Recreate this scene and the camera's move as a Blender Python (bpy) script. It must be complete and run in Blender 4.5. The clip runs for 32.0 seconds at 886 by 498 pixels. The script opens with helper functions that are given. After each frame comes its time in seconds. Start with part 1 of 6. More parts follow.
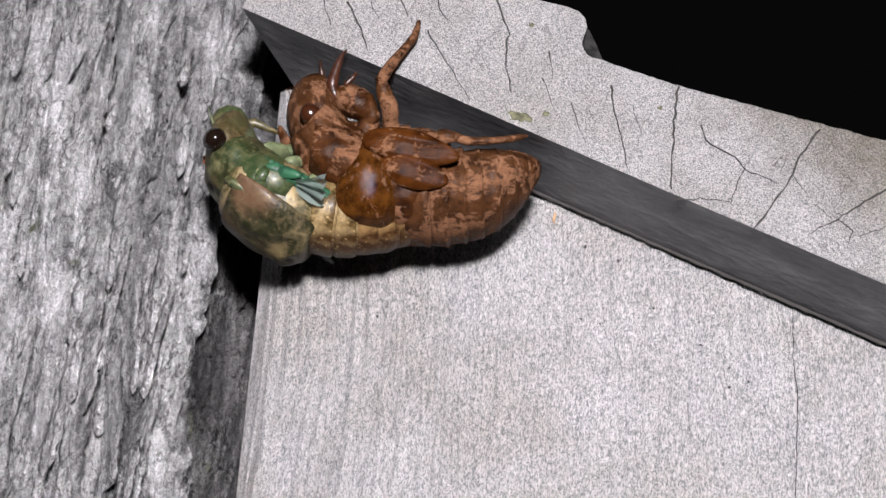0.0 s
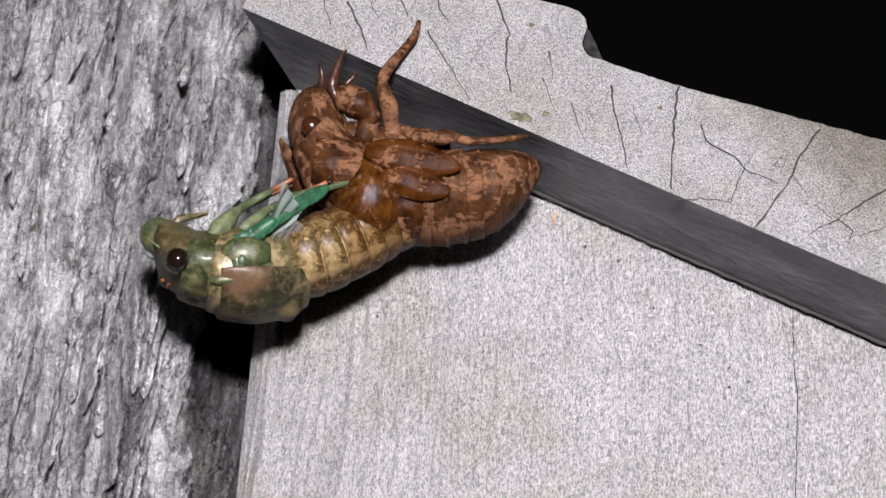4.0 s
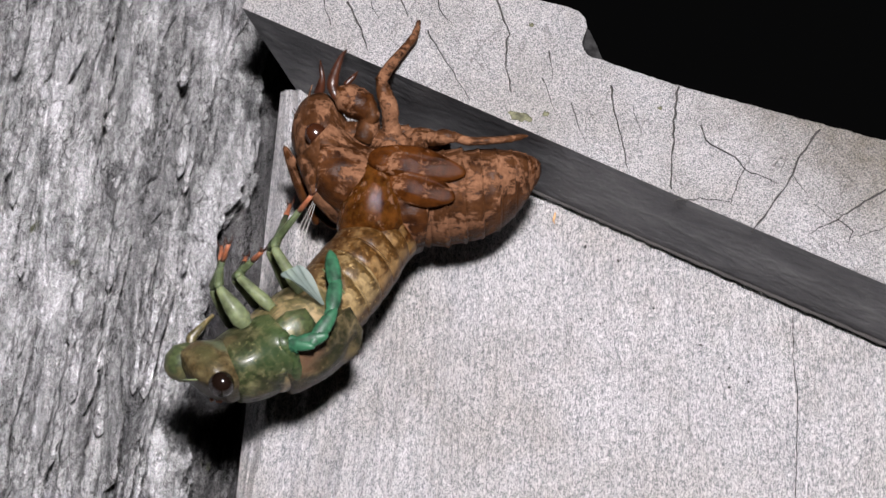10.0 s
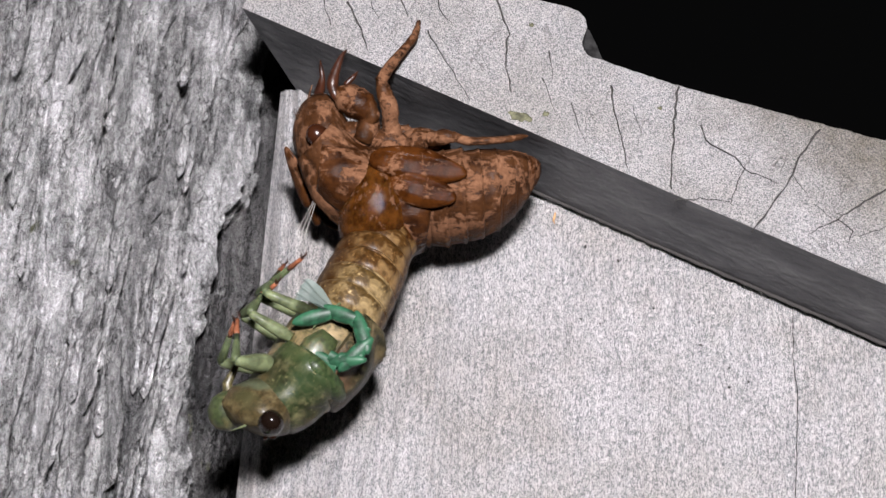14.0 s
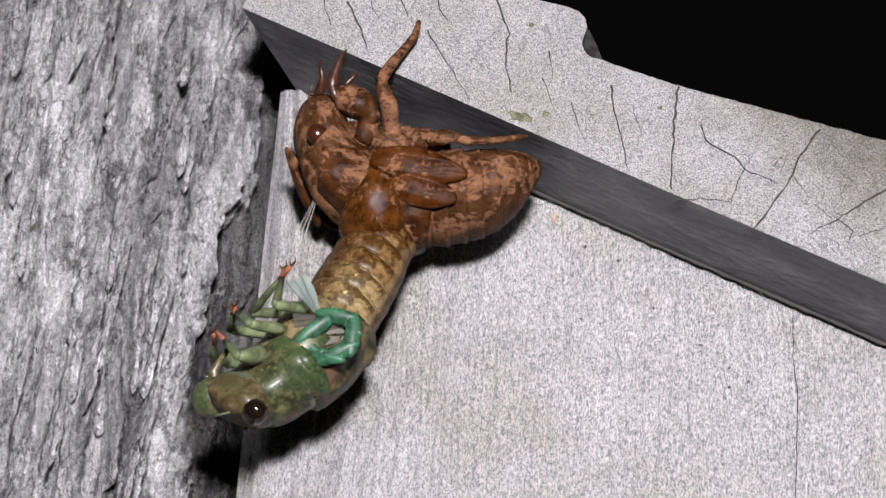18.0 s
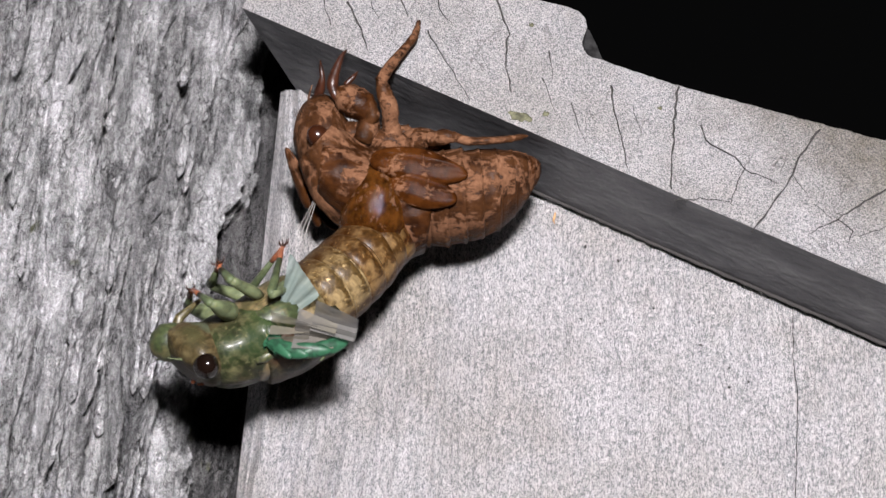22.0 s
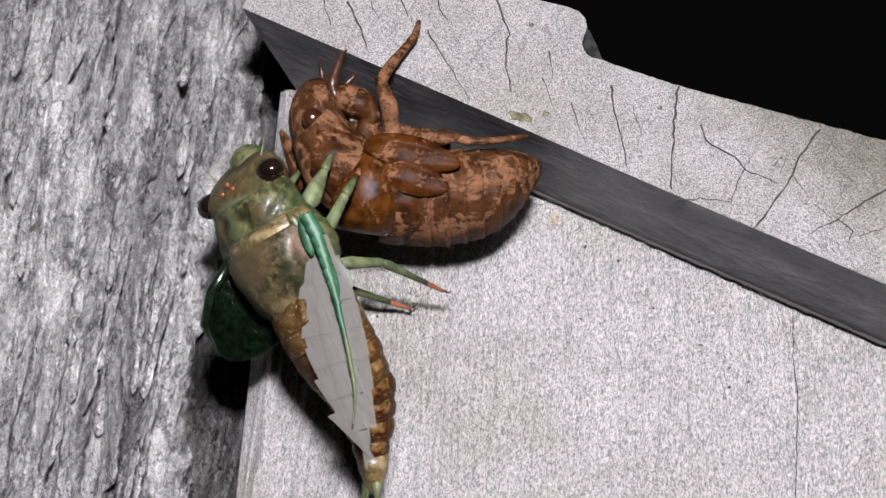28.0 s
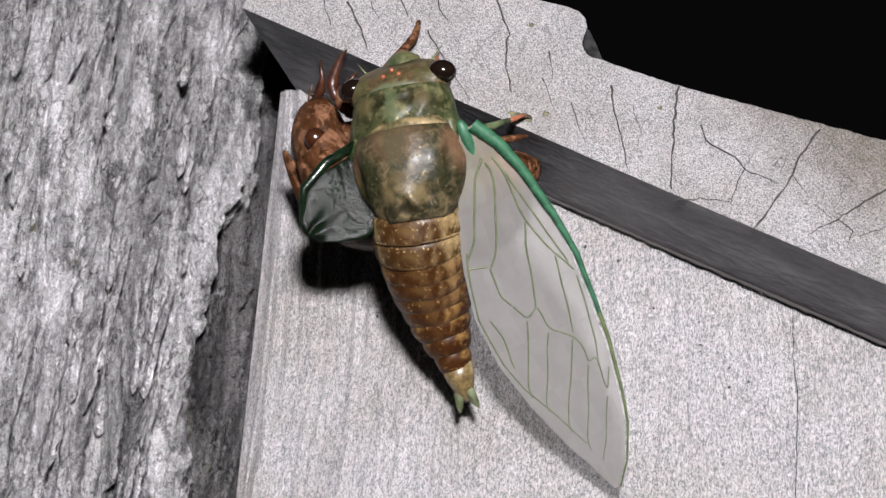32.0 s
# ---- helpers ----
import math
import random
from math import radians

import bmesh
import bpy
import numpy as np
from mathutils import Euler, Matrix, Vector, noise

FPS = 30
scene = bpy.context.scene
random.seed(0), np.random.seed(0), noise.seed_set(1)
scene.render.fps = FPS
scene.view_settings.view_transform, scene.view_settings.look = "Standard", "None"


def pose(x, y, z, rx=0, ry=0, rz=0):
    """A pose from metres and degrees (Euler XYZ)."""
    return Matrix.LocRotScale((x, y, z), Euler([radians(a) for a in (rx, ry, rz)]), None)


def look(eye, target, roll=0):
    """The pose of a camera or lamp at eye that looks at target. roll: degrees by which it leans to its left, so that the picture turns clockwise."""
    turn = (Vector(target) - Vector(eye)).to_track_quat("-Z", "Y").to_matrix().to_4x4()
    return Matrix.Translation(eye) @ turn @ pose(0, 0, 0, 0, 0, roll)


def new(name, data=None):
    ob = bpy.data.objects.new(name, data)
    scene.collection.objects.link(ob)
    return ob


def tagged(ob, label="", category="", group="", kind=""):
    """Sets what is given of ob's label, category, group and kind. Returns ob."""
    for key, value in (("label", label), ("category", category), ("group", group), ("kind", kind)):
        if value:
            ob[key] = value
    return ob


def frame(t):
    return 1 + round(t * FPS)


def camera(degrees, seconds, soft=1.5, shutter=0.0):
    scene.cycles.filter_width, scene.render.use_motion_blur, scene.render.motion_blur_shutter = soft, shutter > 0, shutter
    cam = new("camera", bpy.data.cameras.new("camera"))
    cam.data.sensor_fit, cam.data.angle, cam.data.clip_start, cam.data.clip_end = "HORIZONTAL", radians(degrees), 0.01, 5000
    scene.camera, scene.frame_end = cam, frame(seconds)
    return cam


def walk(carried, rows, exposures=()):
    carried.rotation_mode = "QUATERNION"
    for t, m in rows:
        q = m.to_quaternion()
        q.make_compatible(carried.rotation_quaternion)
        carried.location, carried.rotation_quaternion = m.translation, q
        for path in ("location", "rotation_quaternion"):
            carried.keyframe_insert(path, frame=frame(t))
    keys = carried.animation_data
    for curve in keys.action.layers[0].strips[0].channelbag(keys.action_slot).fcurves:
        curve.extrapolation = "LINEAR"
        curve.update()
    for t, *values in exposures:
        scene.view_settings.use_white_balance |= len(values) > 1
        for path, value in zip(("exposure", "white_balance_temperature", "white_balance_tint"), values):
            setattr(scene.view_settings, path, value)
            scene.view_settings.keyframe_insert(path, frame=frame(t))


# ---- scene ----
# Night close-up of a cicada leaving its shell under a timber, beside a tree trunk.
# The board's face is the plane y = 0, the lens stands in front of it (-y) and looks up at 25 degrees.
MM = 0.001
FOV, PITCH, ROLL, REACH, HEIGHT = 24.0, 25.0, 4.0, 0.205, 1.30
TARGET = Vector((0, 0, HEIGHT))
EYE = TARGET - REACH * Vector((0, math.cos(radians(PITCH)), math.sin(radians(PITCH))))
LENS = look(EYE, TARGET, ROLL)
cam = camera(FOV, 32.0, soft=1.5)
cam.data.dof.use_dof, cam.data.dof.focus_distance, cam.data.dof.aperture_fstop = True, 0.202, 80.0
walk(cam, [(0.0, LENS), (32.0, LENS)])

RIGHT, UP, NEAR = (LENS.to_3x3() @ Vector(v) for v in ((1, 0, 0), (0, 1, 0), (0, 0, 1)))
FOCAL = 784 / math.tan(radians(FOV / 2))


def at(x, y, h=0.0):
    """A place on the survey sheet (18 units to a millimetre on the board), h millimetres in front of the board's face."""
    way = RIGHT * ((x - 784) / FOCAL) + UP * ((441 - y) / FOCAL) - NEAR
    return EYE + way * ((-h * MM - EYE.y) / way.y)


def towards(dx, dy, dn):
    """A direction: to the right, down, and towards the lens."""
    return (RIGHT * dx - UP * dy + NEAR * dn).normalized()


# ---- light: a small flash above the lens, and the night ----
world = bpy.data.worlds.new("night")
scene.world = world
world.use_nodes = True
world.node_tree.nodes["Background"].inputs["Color"].default_value = (0.58, 0.58, 0.6, 1)
world.node_tree.nodes["Background"].inputs["Strength"].default_value = 0.0042

flash = bpy.data.lights.new("flash", "SPOT")
flash.shadow_soft_size, flash.energy, flash.color = 0.017, 12.6, (1.0, 0.955, 0.985)
flash.spot_size, flash.spot_blend = radians(74), 1.0
flash_ob = new("flash", flash)
flash_ob.matrix_world = look(EYE + UP * 0.094 + RIGHT * 0.015 + NEAR * 0.07, at(1640, 430))
scene.view_settings.exposure = 0.0


# ---- materials ----
def material(name):
    m = bpy.data.materials.new(name)
    m.use_nodes = True
    return m, m.node_tree.nodes, m.node_tree.links, m.node_tree.nodes["Principled BSDF"]


def ramp(nodes, stops):
    r = nodes.new("ShaderNodeValToRGB")
    while len(r.color_ramp.elements) < len(stops):
        r.color_ramp.elements.new(0.5)
    for e, (p, c) in zip(r.color_ramp.elements, stops):
        e.position = p
        e.color = (*c, 1) if len(c) == 3 else c
    return r


def coords(nodes, links, scale=(1, 1, 1), rot=(0, 0, 0)):
    tc = nodes.new("ShaderNodeTexCoord")
    mp = nodes.new("ShaderNodeMapping")
    mp.inputs["Scale"].default_value = scale
    mp.inputs["Rotation"].default_value = [radians(a) for a in rot]
    links.new(tc.outputs["Object"], mp.inputs["Vector"])
    return mp.outputs["Vector"]


def noise_tex(nodes, links, vec, scale, detail=6.0, rough=0.6, dist=0.0):
    n = nodes.new("ShaderNodeTexNoise")
    n.inputs["Scale"].default_value = scale
    n.inputs["Detail"].default_value = detail
    n.inputs["Roughness"].default_value = rough
    n.inputs["Distortion"].default_value = dist
    links.new(vec, n.inputs["Vector"])
    return n.outputs["Fac"]


def mix(nodes, links, fac, a, b, mode="MIX"):
    n = nodes.new("ShaderNodeMix")
    n.data_type, n.blend_type = "RGBA", mode
    for sock, v in ((n.inputs["Factor"], fac), (n.inputs[6], a), (n.inputs[7], b)):
        if isinstance(v, (float, int)):
            sock.default_value = v
        elif isinstance(v, tuple):
            sock.default_value = (*v, 1)
        else:
            links.new(v, sock)
    return n.outputs[2]


def bump(nodes, links, height, strength, distance, normal=None):
    b = nodes.new("ShaderNodeBump")
    b.inputs["Strength"].default_value = strength
    b.inputs["Distance"].default_value = distance
    links.new(height, b.inputs["Height"])
    if normal is not None:
        links.new(normal, b.inputs["Normal"])
    return b.outputs["Normal"]


def flakes(nodes, links, vec, scale):
    """Random value and colour for each small crystal of a crust, and the distance from its middle."""
    vo = nodes.new("ShaderNodeTexVoronoi")
    vo.inputs["Scale"].default_value = scale
    links.new(vec, vo.inputs["Vector"])
    bw = nodes.new("ShaderNodeSeparateColor")
    links.new(vo.outputs["Color"], bw.inputs["Color"])
    return bw.outputs["Red"], vo.outputs["Distance"]


def along_line(nodes, links, p, direction, lo, hi):
    """0 to 1 from lo to hi metres along a direction from a place."""
    tc = nodes.new("ShaderNodeTexCoord")
    q = nodes.new("ShaderNodeVectorMath")
    q.operation = "SUBTRACT"
    q.inputs[1].default_value = p
    links.new(tc.outputs["Object"], q.inputs[0])
    d = nodes.new("ShaderNodeVectorMath")
    d.operation = "DOT_PRODUCT"
    d.inputs[1].default_value = direction
    links.new(q.outputs[0], d.inputs[0])
    r = nodes.new("ShaderNodeMapRange")
    r.inputs["From Min"].default_value, r.inputs["From Max"].default_value = lo, hi
    links.new(d.outputs["Value"], r.inputs["Value"])
    return r.outputs["Result"]


def silver_wood(name, grain, tone=0.42, coarse=1.0, dirt=None):
    """Weathered wood under old silvery paint: crust of small flakes, its glitter put into the colour, stains; grain
    along z on a board, hair cracks on end grain.
    """
    m, n, l, p = material(name)
    v = coords(n, l)
    fine = noise_tex(n, l, v, 10300 * coarse, 2.0, 0.85)
    mid = noise_tex(n, l, v, 1900 * coarse, 4.0, 0.65)
    vs = coords(n, l, (1.0, 1.0, 0.06 if grain else 1.0))
    streak = noise_tex(n, l, vs, 1500, 5.0, 0.62, 0.2)
    stain = noise_tex(n, l, v, 50, 6.0, 0.65)
    blot = noise_tex(n, l, v, 170, 5.0, 0.65)
    cell, rim = flakes(n, l, coords(n, l, (1.0, 1.0, 0.7)), 5600 * coarse)
    # steep dark-to-bright grains paint glints and relief shading into the colour
    col = ramp(n, [(0.435, (tone * 0.36, tone * 0.40, tone * 0.41)), (0.49, (tone * 0.95, tone * 0.94, tone * 0.95)), (0.545, (tone * 1.74, tone * 1.68, tone * 1.70))])
    wrinkle = noise_tex(n, l, coords(n, l, (1.0, 1.0, 0.30 if grain else 0.8)), 6500, 3.0, 0.78, 0.1)
    l.new(mix(n, l, 0.04, mix(n, l, 0.45, fine, wrinkle), cell), col.inputs["Fac"])
    st = ramp(n, [(0.45, (1, 1, 1)), (0.68, (0.80, 0.775, 0.73))])
    l.new(stain, st.inputs["Fac"])
    c = mix(n, l, 1.0, col.outputs["Color"], st.outputs["Color"], "MULTIPLY")
    bl = ramp(n, [(0.36, (0.84, 0.83, 0.81)), (0.55, (1, 1, 1))])
    l.new(blot, bl.inputs["Fac"])
    c = mix(n, l, 0.6, c, bl.outputs["Color"], "MULTIPLY")
    if grain:
        # grain shows through the paint towards the board's edge
        near_edge = along_line(n, l, at(470, 560), (1, 0, 0), 0.024, 0.001)
        sr = ramp(n, [(0.38, (0.62, 0.63, 0.66)), (0.50, (1, 1, 1))])
        l.new(streak, sr.inputs["Fac"])
        k = n.new("ShaderNodeMath")
        k.operation = "MULTIPLY_ADD"
        k.inputs[1].default_value, k.inputs[2].default_value = 0.45, 0.22
        l.new(near_edge, k.inputs[0])
        c = mix(n, l, k.outputs[0], c, sr.outputs["Color"], "MULTIPLY")
    else:
        # a net of hair cracks in the end grain, broken up
        vo = n.new("ShaderNodeTexVoronoi")
        vo.feature = "DISTANCE_TO_EDGE"
        vo.inputs["Scale"].default_value = 620
        l.new(mix(n, l, 0.0016, coords(n, l, (1, 1, 0.45)), wobble_color(n, l, v), "LINEAR_LIGHT"), vo.inputs["Vector"])
        net = ramp(n, [(0.0, (0.42, 0.41, 0.40)), (0.030, (1, 1, 1))])
        l.new(vo.outputs["Distance"], net.inputs["Fac"])
        where = ramp(n, [(0.47, (0, 0, 0)), (0.60, (1, 1, 1))])
        l.new(noise_tex(n, l, v, 260, 4.0, 0.6), where.inputs["Fac"])
        c = mix(n, l, where.outputs["Color"], c, mix(n, l, 1.0, c, net.outputs["Color"], "MULTIPLY"))
    if dirt:
        # brown and green grime along the weathered upper edge
        depth = along_line(n, l, *dirt)
        g = ramp(n, [(0.0, (0, 0, 0)), (0.45, (0, 0, 0)), (0.9, (1, 1, 1))])
        l.new(mix(n, l, 0.45, depth, noise_tex(n, l, v, 420, 6.0, 0.7)), g.inputs["Fac"])
        c = mix(n, l, g.outputs["Color"], c, mix(n, l, 1.0, c, (0.40, 0.36, 0.28), "MULTIPLY"))
    l.new(c, p.inputs["Base Color"])
    p.inputs["Metallic"].default_value = 0.5
    p.inputs["Roughness"].default_value = 0.33
    nb = bump(n, l, streak, 0.45 if grain else 0.15, 0.0009)
    nb = bump(n, l, mid, 0.5, 0.0004, nb)
    nb = bump(n, l, wrinkle, 0.7, 0.00032, nb)
    nb = bump(n, l, rim, 0.4, 0.00010, nb)
    nb = bump(n, l, fine, 1.0, 0.00022, nb)
    l.new(nb, p.inputs["Normal"])
    return m


def shaded_wood(name):
    """Sawn grey wood, darkened in colour to carry the underside's shade: fine grain along the timber, dusty scuffs,
    dark stains, pale specks.
    """
    m, n, l, p = material(name)
    v = coords(n, l, (0.25, 1.0, 1.0), (0, -23, 0))
    w = coords(n, l)
    a = noise_tex(n, l, v, 1300, 5.0, 0.6)
    b = noise_tex(n, l, coords(n, l, (0.5, 1.0, 1.0), (0, -40, 0)), 170, 7.0, 0.68)
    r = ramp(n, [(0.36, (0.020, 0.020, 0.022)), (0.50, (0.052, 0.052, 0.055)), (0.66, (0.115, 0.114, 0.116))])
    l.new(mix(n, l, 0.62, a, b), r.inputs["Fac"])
    cell, rim = flakes(n, l, w, 900)
    dot = ramp(n, [(0.05, (1, 1, 1)), (0.09, (0, 0, 0))])
    l.new(rim, dot.inputs["Fac"])
    few = ramp(n, [(0.90, (0, 0, 0)), (0.92, (1, 1, 1))])
    l.new(cell, few.inputs["Fac"])
    c = mix(n, l, mix(n, l, 1.0, dot.outputs["Color"], few.outputs["Color"], "MULTIPLY"), r.outputs["Color"], (0.32, 0.31, 0.30))
    l.new(c, p.inputs["Base Color"])
    p.inputs["Roughness"].default_value = 0.5
    nb = bump(n, l, b, 0.5, 0.0005)
    l.new(bump(n, l, a, 0.5, 0.0003, nb), p.inputs["Normal"])
    return m


def wobble_color(nodes, links, vec):
    t = nodes.new("ShaderNodeTexNoise")
    t.inputs["Scale"].default_value = 240
    t.inputs["Detail"].default_value = 3
    links.new(vec, t.inputs["Vector"])
    return t.outputs["Color"]


def bark_material(name="bark", tone=1.0, warm=1.0, streaky=0.30):
    """Silvery flaking bark: bright crinkled crust, dark worn patches, cross cracks with crevice dirt and shade in their
    colour, a little lichen.
    """
    m, n, l, p = material(name)
    w = coords(n, l)
    a = noise_tex(n, l, coords(n, l, (1, 1, 0.62)), 1750, 8.0, 0.74, 0.5)
    b = noise_tex(n, l, coords(n, l, (1, 1, streaky)), 300, 6.0, 0.68)
    f = noise_tex(n, l, w, 6600, 4.0, 0.8)
    r = ramp(n, [(q, (c * tone, c * tone / warm, c * tone / warm * 1.01)) for q, c in ((0.38, 0.13), (0.48, 0.46), (0.60, 0.92))])
    l.new(mix(n, l, 0.55, a, f), r.inputs["Fac"])
    s = ramp(n, [(0.40, (0.30, 0.30, 0.305)), (0.49, (1, 1, 1))])
    l.new(b, s.inputs["Fac"])
    c = mix(n, l, 0.85, r.outputs["Color"], s.outputs["Color"], "MULTIPLY")
    bands = ramp(n, [(0.40, (0.54, 0.54, 0.545)), (0.50, (0.86, 0.86, 0.86)), (0.60, (1.14, 1.14, 1.15))])
    l.new(noise_tex(n, l, coords(n, l, (1, 1, 0.22)), 210, 6.0, 0.62, 0.5), bands.inputs["Fac"])
    c = mix(n, l, 1.0, c, bands.outputs["Color"], "MULTIPLY")
    # crack lines: crevice dirt and shade both put into the colour
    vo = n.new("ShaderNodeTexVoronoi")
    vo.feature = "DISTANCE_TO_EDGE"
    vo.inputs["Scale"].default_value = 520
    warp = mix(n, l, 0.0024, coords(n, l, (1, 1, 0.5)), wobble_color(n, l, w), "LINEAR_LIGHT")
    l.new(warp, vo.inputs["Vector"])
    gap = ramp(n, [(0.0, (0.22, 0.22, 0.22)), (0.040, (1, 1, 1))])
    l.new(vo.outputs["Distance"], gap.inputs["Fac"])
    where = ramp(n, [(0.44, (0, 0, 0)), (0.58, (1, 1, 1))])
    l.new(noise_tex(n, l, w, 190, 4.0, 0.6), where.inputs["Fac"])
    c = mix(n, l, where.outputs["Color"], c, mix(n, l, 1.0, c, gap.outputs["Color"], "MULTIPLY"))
    li = ramp(n, [(0.64, (0, 0, 0)), (0.70, (1, 1, 1))])
    l.new(noise_tex(n, l, w, 110, 6.0, 0.7), li.inputs["Fac"])
    c = mix(n, l, li.outputs["Color"], c, (0.16, 0.17, 0.10))
    l.new(c, p.inputs["Base Color"])
    p.inputs["Roughness"].default_value = 0.24
    p.inputs["Metallic"].default_value = 0.5
    nb = bump(n, l, mix(n, l, where.outputs["Color"], (1, 1, 1), gap.outputs["Color"]), 0.8, 0.0003)
    nb = bump(n, l, a, 1.0, 0.0012, nb)
    l.new(bump(n, l, f, 1.0, 0.00055, nb), p.inputs["Normal"])
    return m


def plain(name, color, rough=0.6, sub=0.0, spec=0.5, bumpy=0.0, scale=900.0, vary=0.25, coat=0.0):
    m, n, l, p = material(name)
    v = coords(n, l)
    a = noise_tex(n, l, v, scale, 5.0, 0.6)
    lo, hi = tuple(c * (1 - vary) for c in color), tuple(min(1, c * (1 + vary)) for c in color)
    r = ramp(n, [(0.38, lo), (0.62, hi)])
    l.new(a, r.inputs["Fac"])
    l.new(r.outputs["Color"], p.inputs["Base Color"])
    p.inputs["Roughness"].default_value = rough
    p.inputs["Specular IOR Level"].default_value = spec
    p.inputs["Coat Weight"].default_value = coat
    p.inputs["Coat Roughness"].default_value = 0.12
    if sub:
        p.inputs["Subsurface Weight"].default_value = sub
        p.inputs["Subsurface Radius"].default_value = (1.0, 0.7, 0.4)
        p.inputs["Subsurface Scale"].default_value = 0.0012
    if bumpy:
        l.new(bump(n, l, a, bumpy, 0.0002), p.inputs["Normal"])
    return m


def muddy_shell(name, mud=0.5, glossy=0.3, dark=(0.022, 0.007, 0.003), light=(0.080, 0.027, 0.010), clear=0.0, shine=0.075):
    """Brown horny skin, thin enough to glow a little, with dull dried mud smeared over it."""
    m, n, l, p = material(name)
    v = coords(n, l)
    a = mix(n, l, 0.38, noise_tex(n, l, coords(n, l, (1.0, 0.8, 0.8)), 300, 8.0, 0.66, 0.8), noise_tex(n, l, coords(n, l, (0.45, 1.0, 1.0)), 1300, 6.0, 0.7, 0.4))
    f = noise_tex(n, l, v, 2600, 5.0, 0.7)
    g = noise_tex(n, l, v, 620, 6.0, 0.68)
    horn = ramp(n, [(0.36, dark), (0.64, light)])
    l.new(g, horn.inputs["Fac"])
    dirt = ramp(n, [(0.34, (0.062, 0.029, 0.015)), (0.50, (0.104, 0.050, 0.027)), (0.66, (0.156, 0.079, 0.044))])
    l.new(mix(n, l, 0.4, f, g), dirt.inputs["Fac"])
    k = ramp(n, [(mud - 0.018, (1, 1, 1)), (mud + 0.015, (0, 0, 0))])
    l.new(mix(n, l, 0.10, a, f), k.inputs["Fac"])
    l.new(mix(n, l, k.outputs["Color"], horn.outputs["Color"], dirt.outputs["Color"]), p.inputs["Base Color"])
    rr = n.new("ShaderNodeMapRange")
    rr.inputs["To Min"].default_value, rr.inputs["To Max"].default_value = glossy, 0.95
    l.new(k.outputs["Color"], rr.inputs["Value"])
    l.new(rr.outputs["Result"], p.inputs["Roughness"])
    ss = n.new("ShaderNodeMapRange")
    ss.inputs["To Min"].default_value, ss.inputs["To Max"].default_value = shine, 0.03
    l.new(k.outputs["Color"], ss.inputs["Value"])
    l.new(ss.outputs["Result"], p.inputs["Specular IOR Level"])
    p.inputs["Subsurface Weight"].default_value = clear
    p.inputs["Subsurface Radius"].default_value = (1.0, 0.45, 0.15)
    p.inputs["Subsurface Scale"].default_value = 0.0012
    nb = bump(n, l, noise_tex(n, l, coords(n, l, (0.35, 1, 1)), 1500, 4.0, 0.6, 0.3), 0.30, 0.00022)
    nb = bump(n, l, k.outputs["Color"], 0.5, 0.00010, nb)
    l.new(bump(n, l, f, 0.55, 0.00010, nb), p.inputs["Normal"])
    return m


def mottled(name, base, spots, amount=0.55, scale=420.0, rough=0.32, sub=0.25, metal=0.0, stretch=(1, 1, 1), soft=1.0):
    """Soft wet skin with paler or golden flecks."""
    m, n, l, p = material(name)
    v = coords(n, l, stretch)
    a = noise_tex(n, l, v, scale, 5.0, 0.62, 0.5)
    f = noise_tex(n, l, coords(n, l), 2600, 3.0, 0.6)
    b = ramp(n, [(0.38, tuple(c * 0.55 for c in base)), (0.62, tuple(min(1, c * 1.4) for c in base))])
    l.new(f, b.inputs["Fac"])
    k = ramp(n, [(amount - 0.05 * soft, (0, 0, 0)), (amount + 0.07 * soft, (1, 1, 1))])
    l.new(a, k.inputs["Fac"])
    l.new(mix(n, l, k.outputs["Color"], b.outputs["Color"], spots), p.inputs["Base Color"])
    p.inputs["Roughness"].default_value = rough
    p.inputs["Coat Weight"].default_value = 0.06
    p.inputs["Coat Roughness"].default_value = 0.2
    if metal:
        mm = n.new("ShaderNodeMath")
        mm.operation = "MULTIPLY"
        mm.inputs[1].default_value = metal
        l.new(k.outputs["Color"], mm.inputs[0])
        l.new(mm.outputs[0], p.inputs["Metallic"])
    p.inputs["Subsurface Weight"].default_value = sub
    p.inputs["Subsurface Radius"].default_value = (1.0, 0.8, 0.4)
    p.inputs["Subsurface Scale"].default_value = 0.001
    nb = bump(n, l, a, 0.35, 0.00025)
    l.new(bump(n, l, f, 0.2, 0.0001, nb), p.inputs["Normal"])
    return m


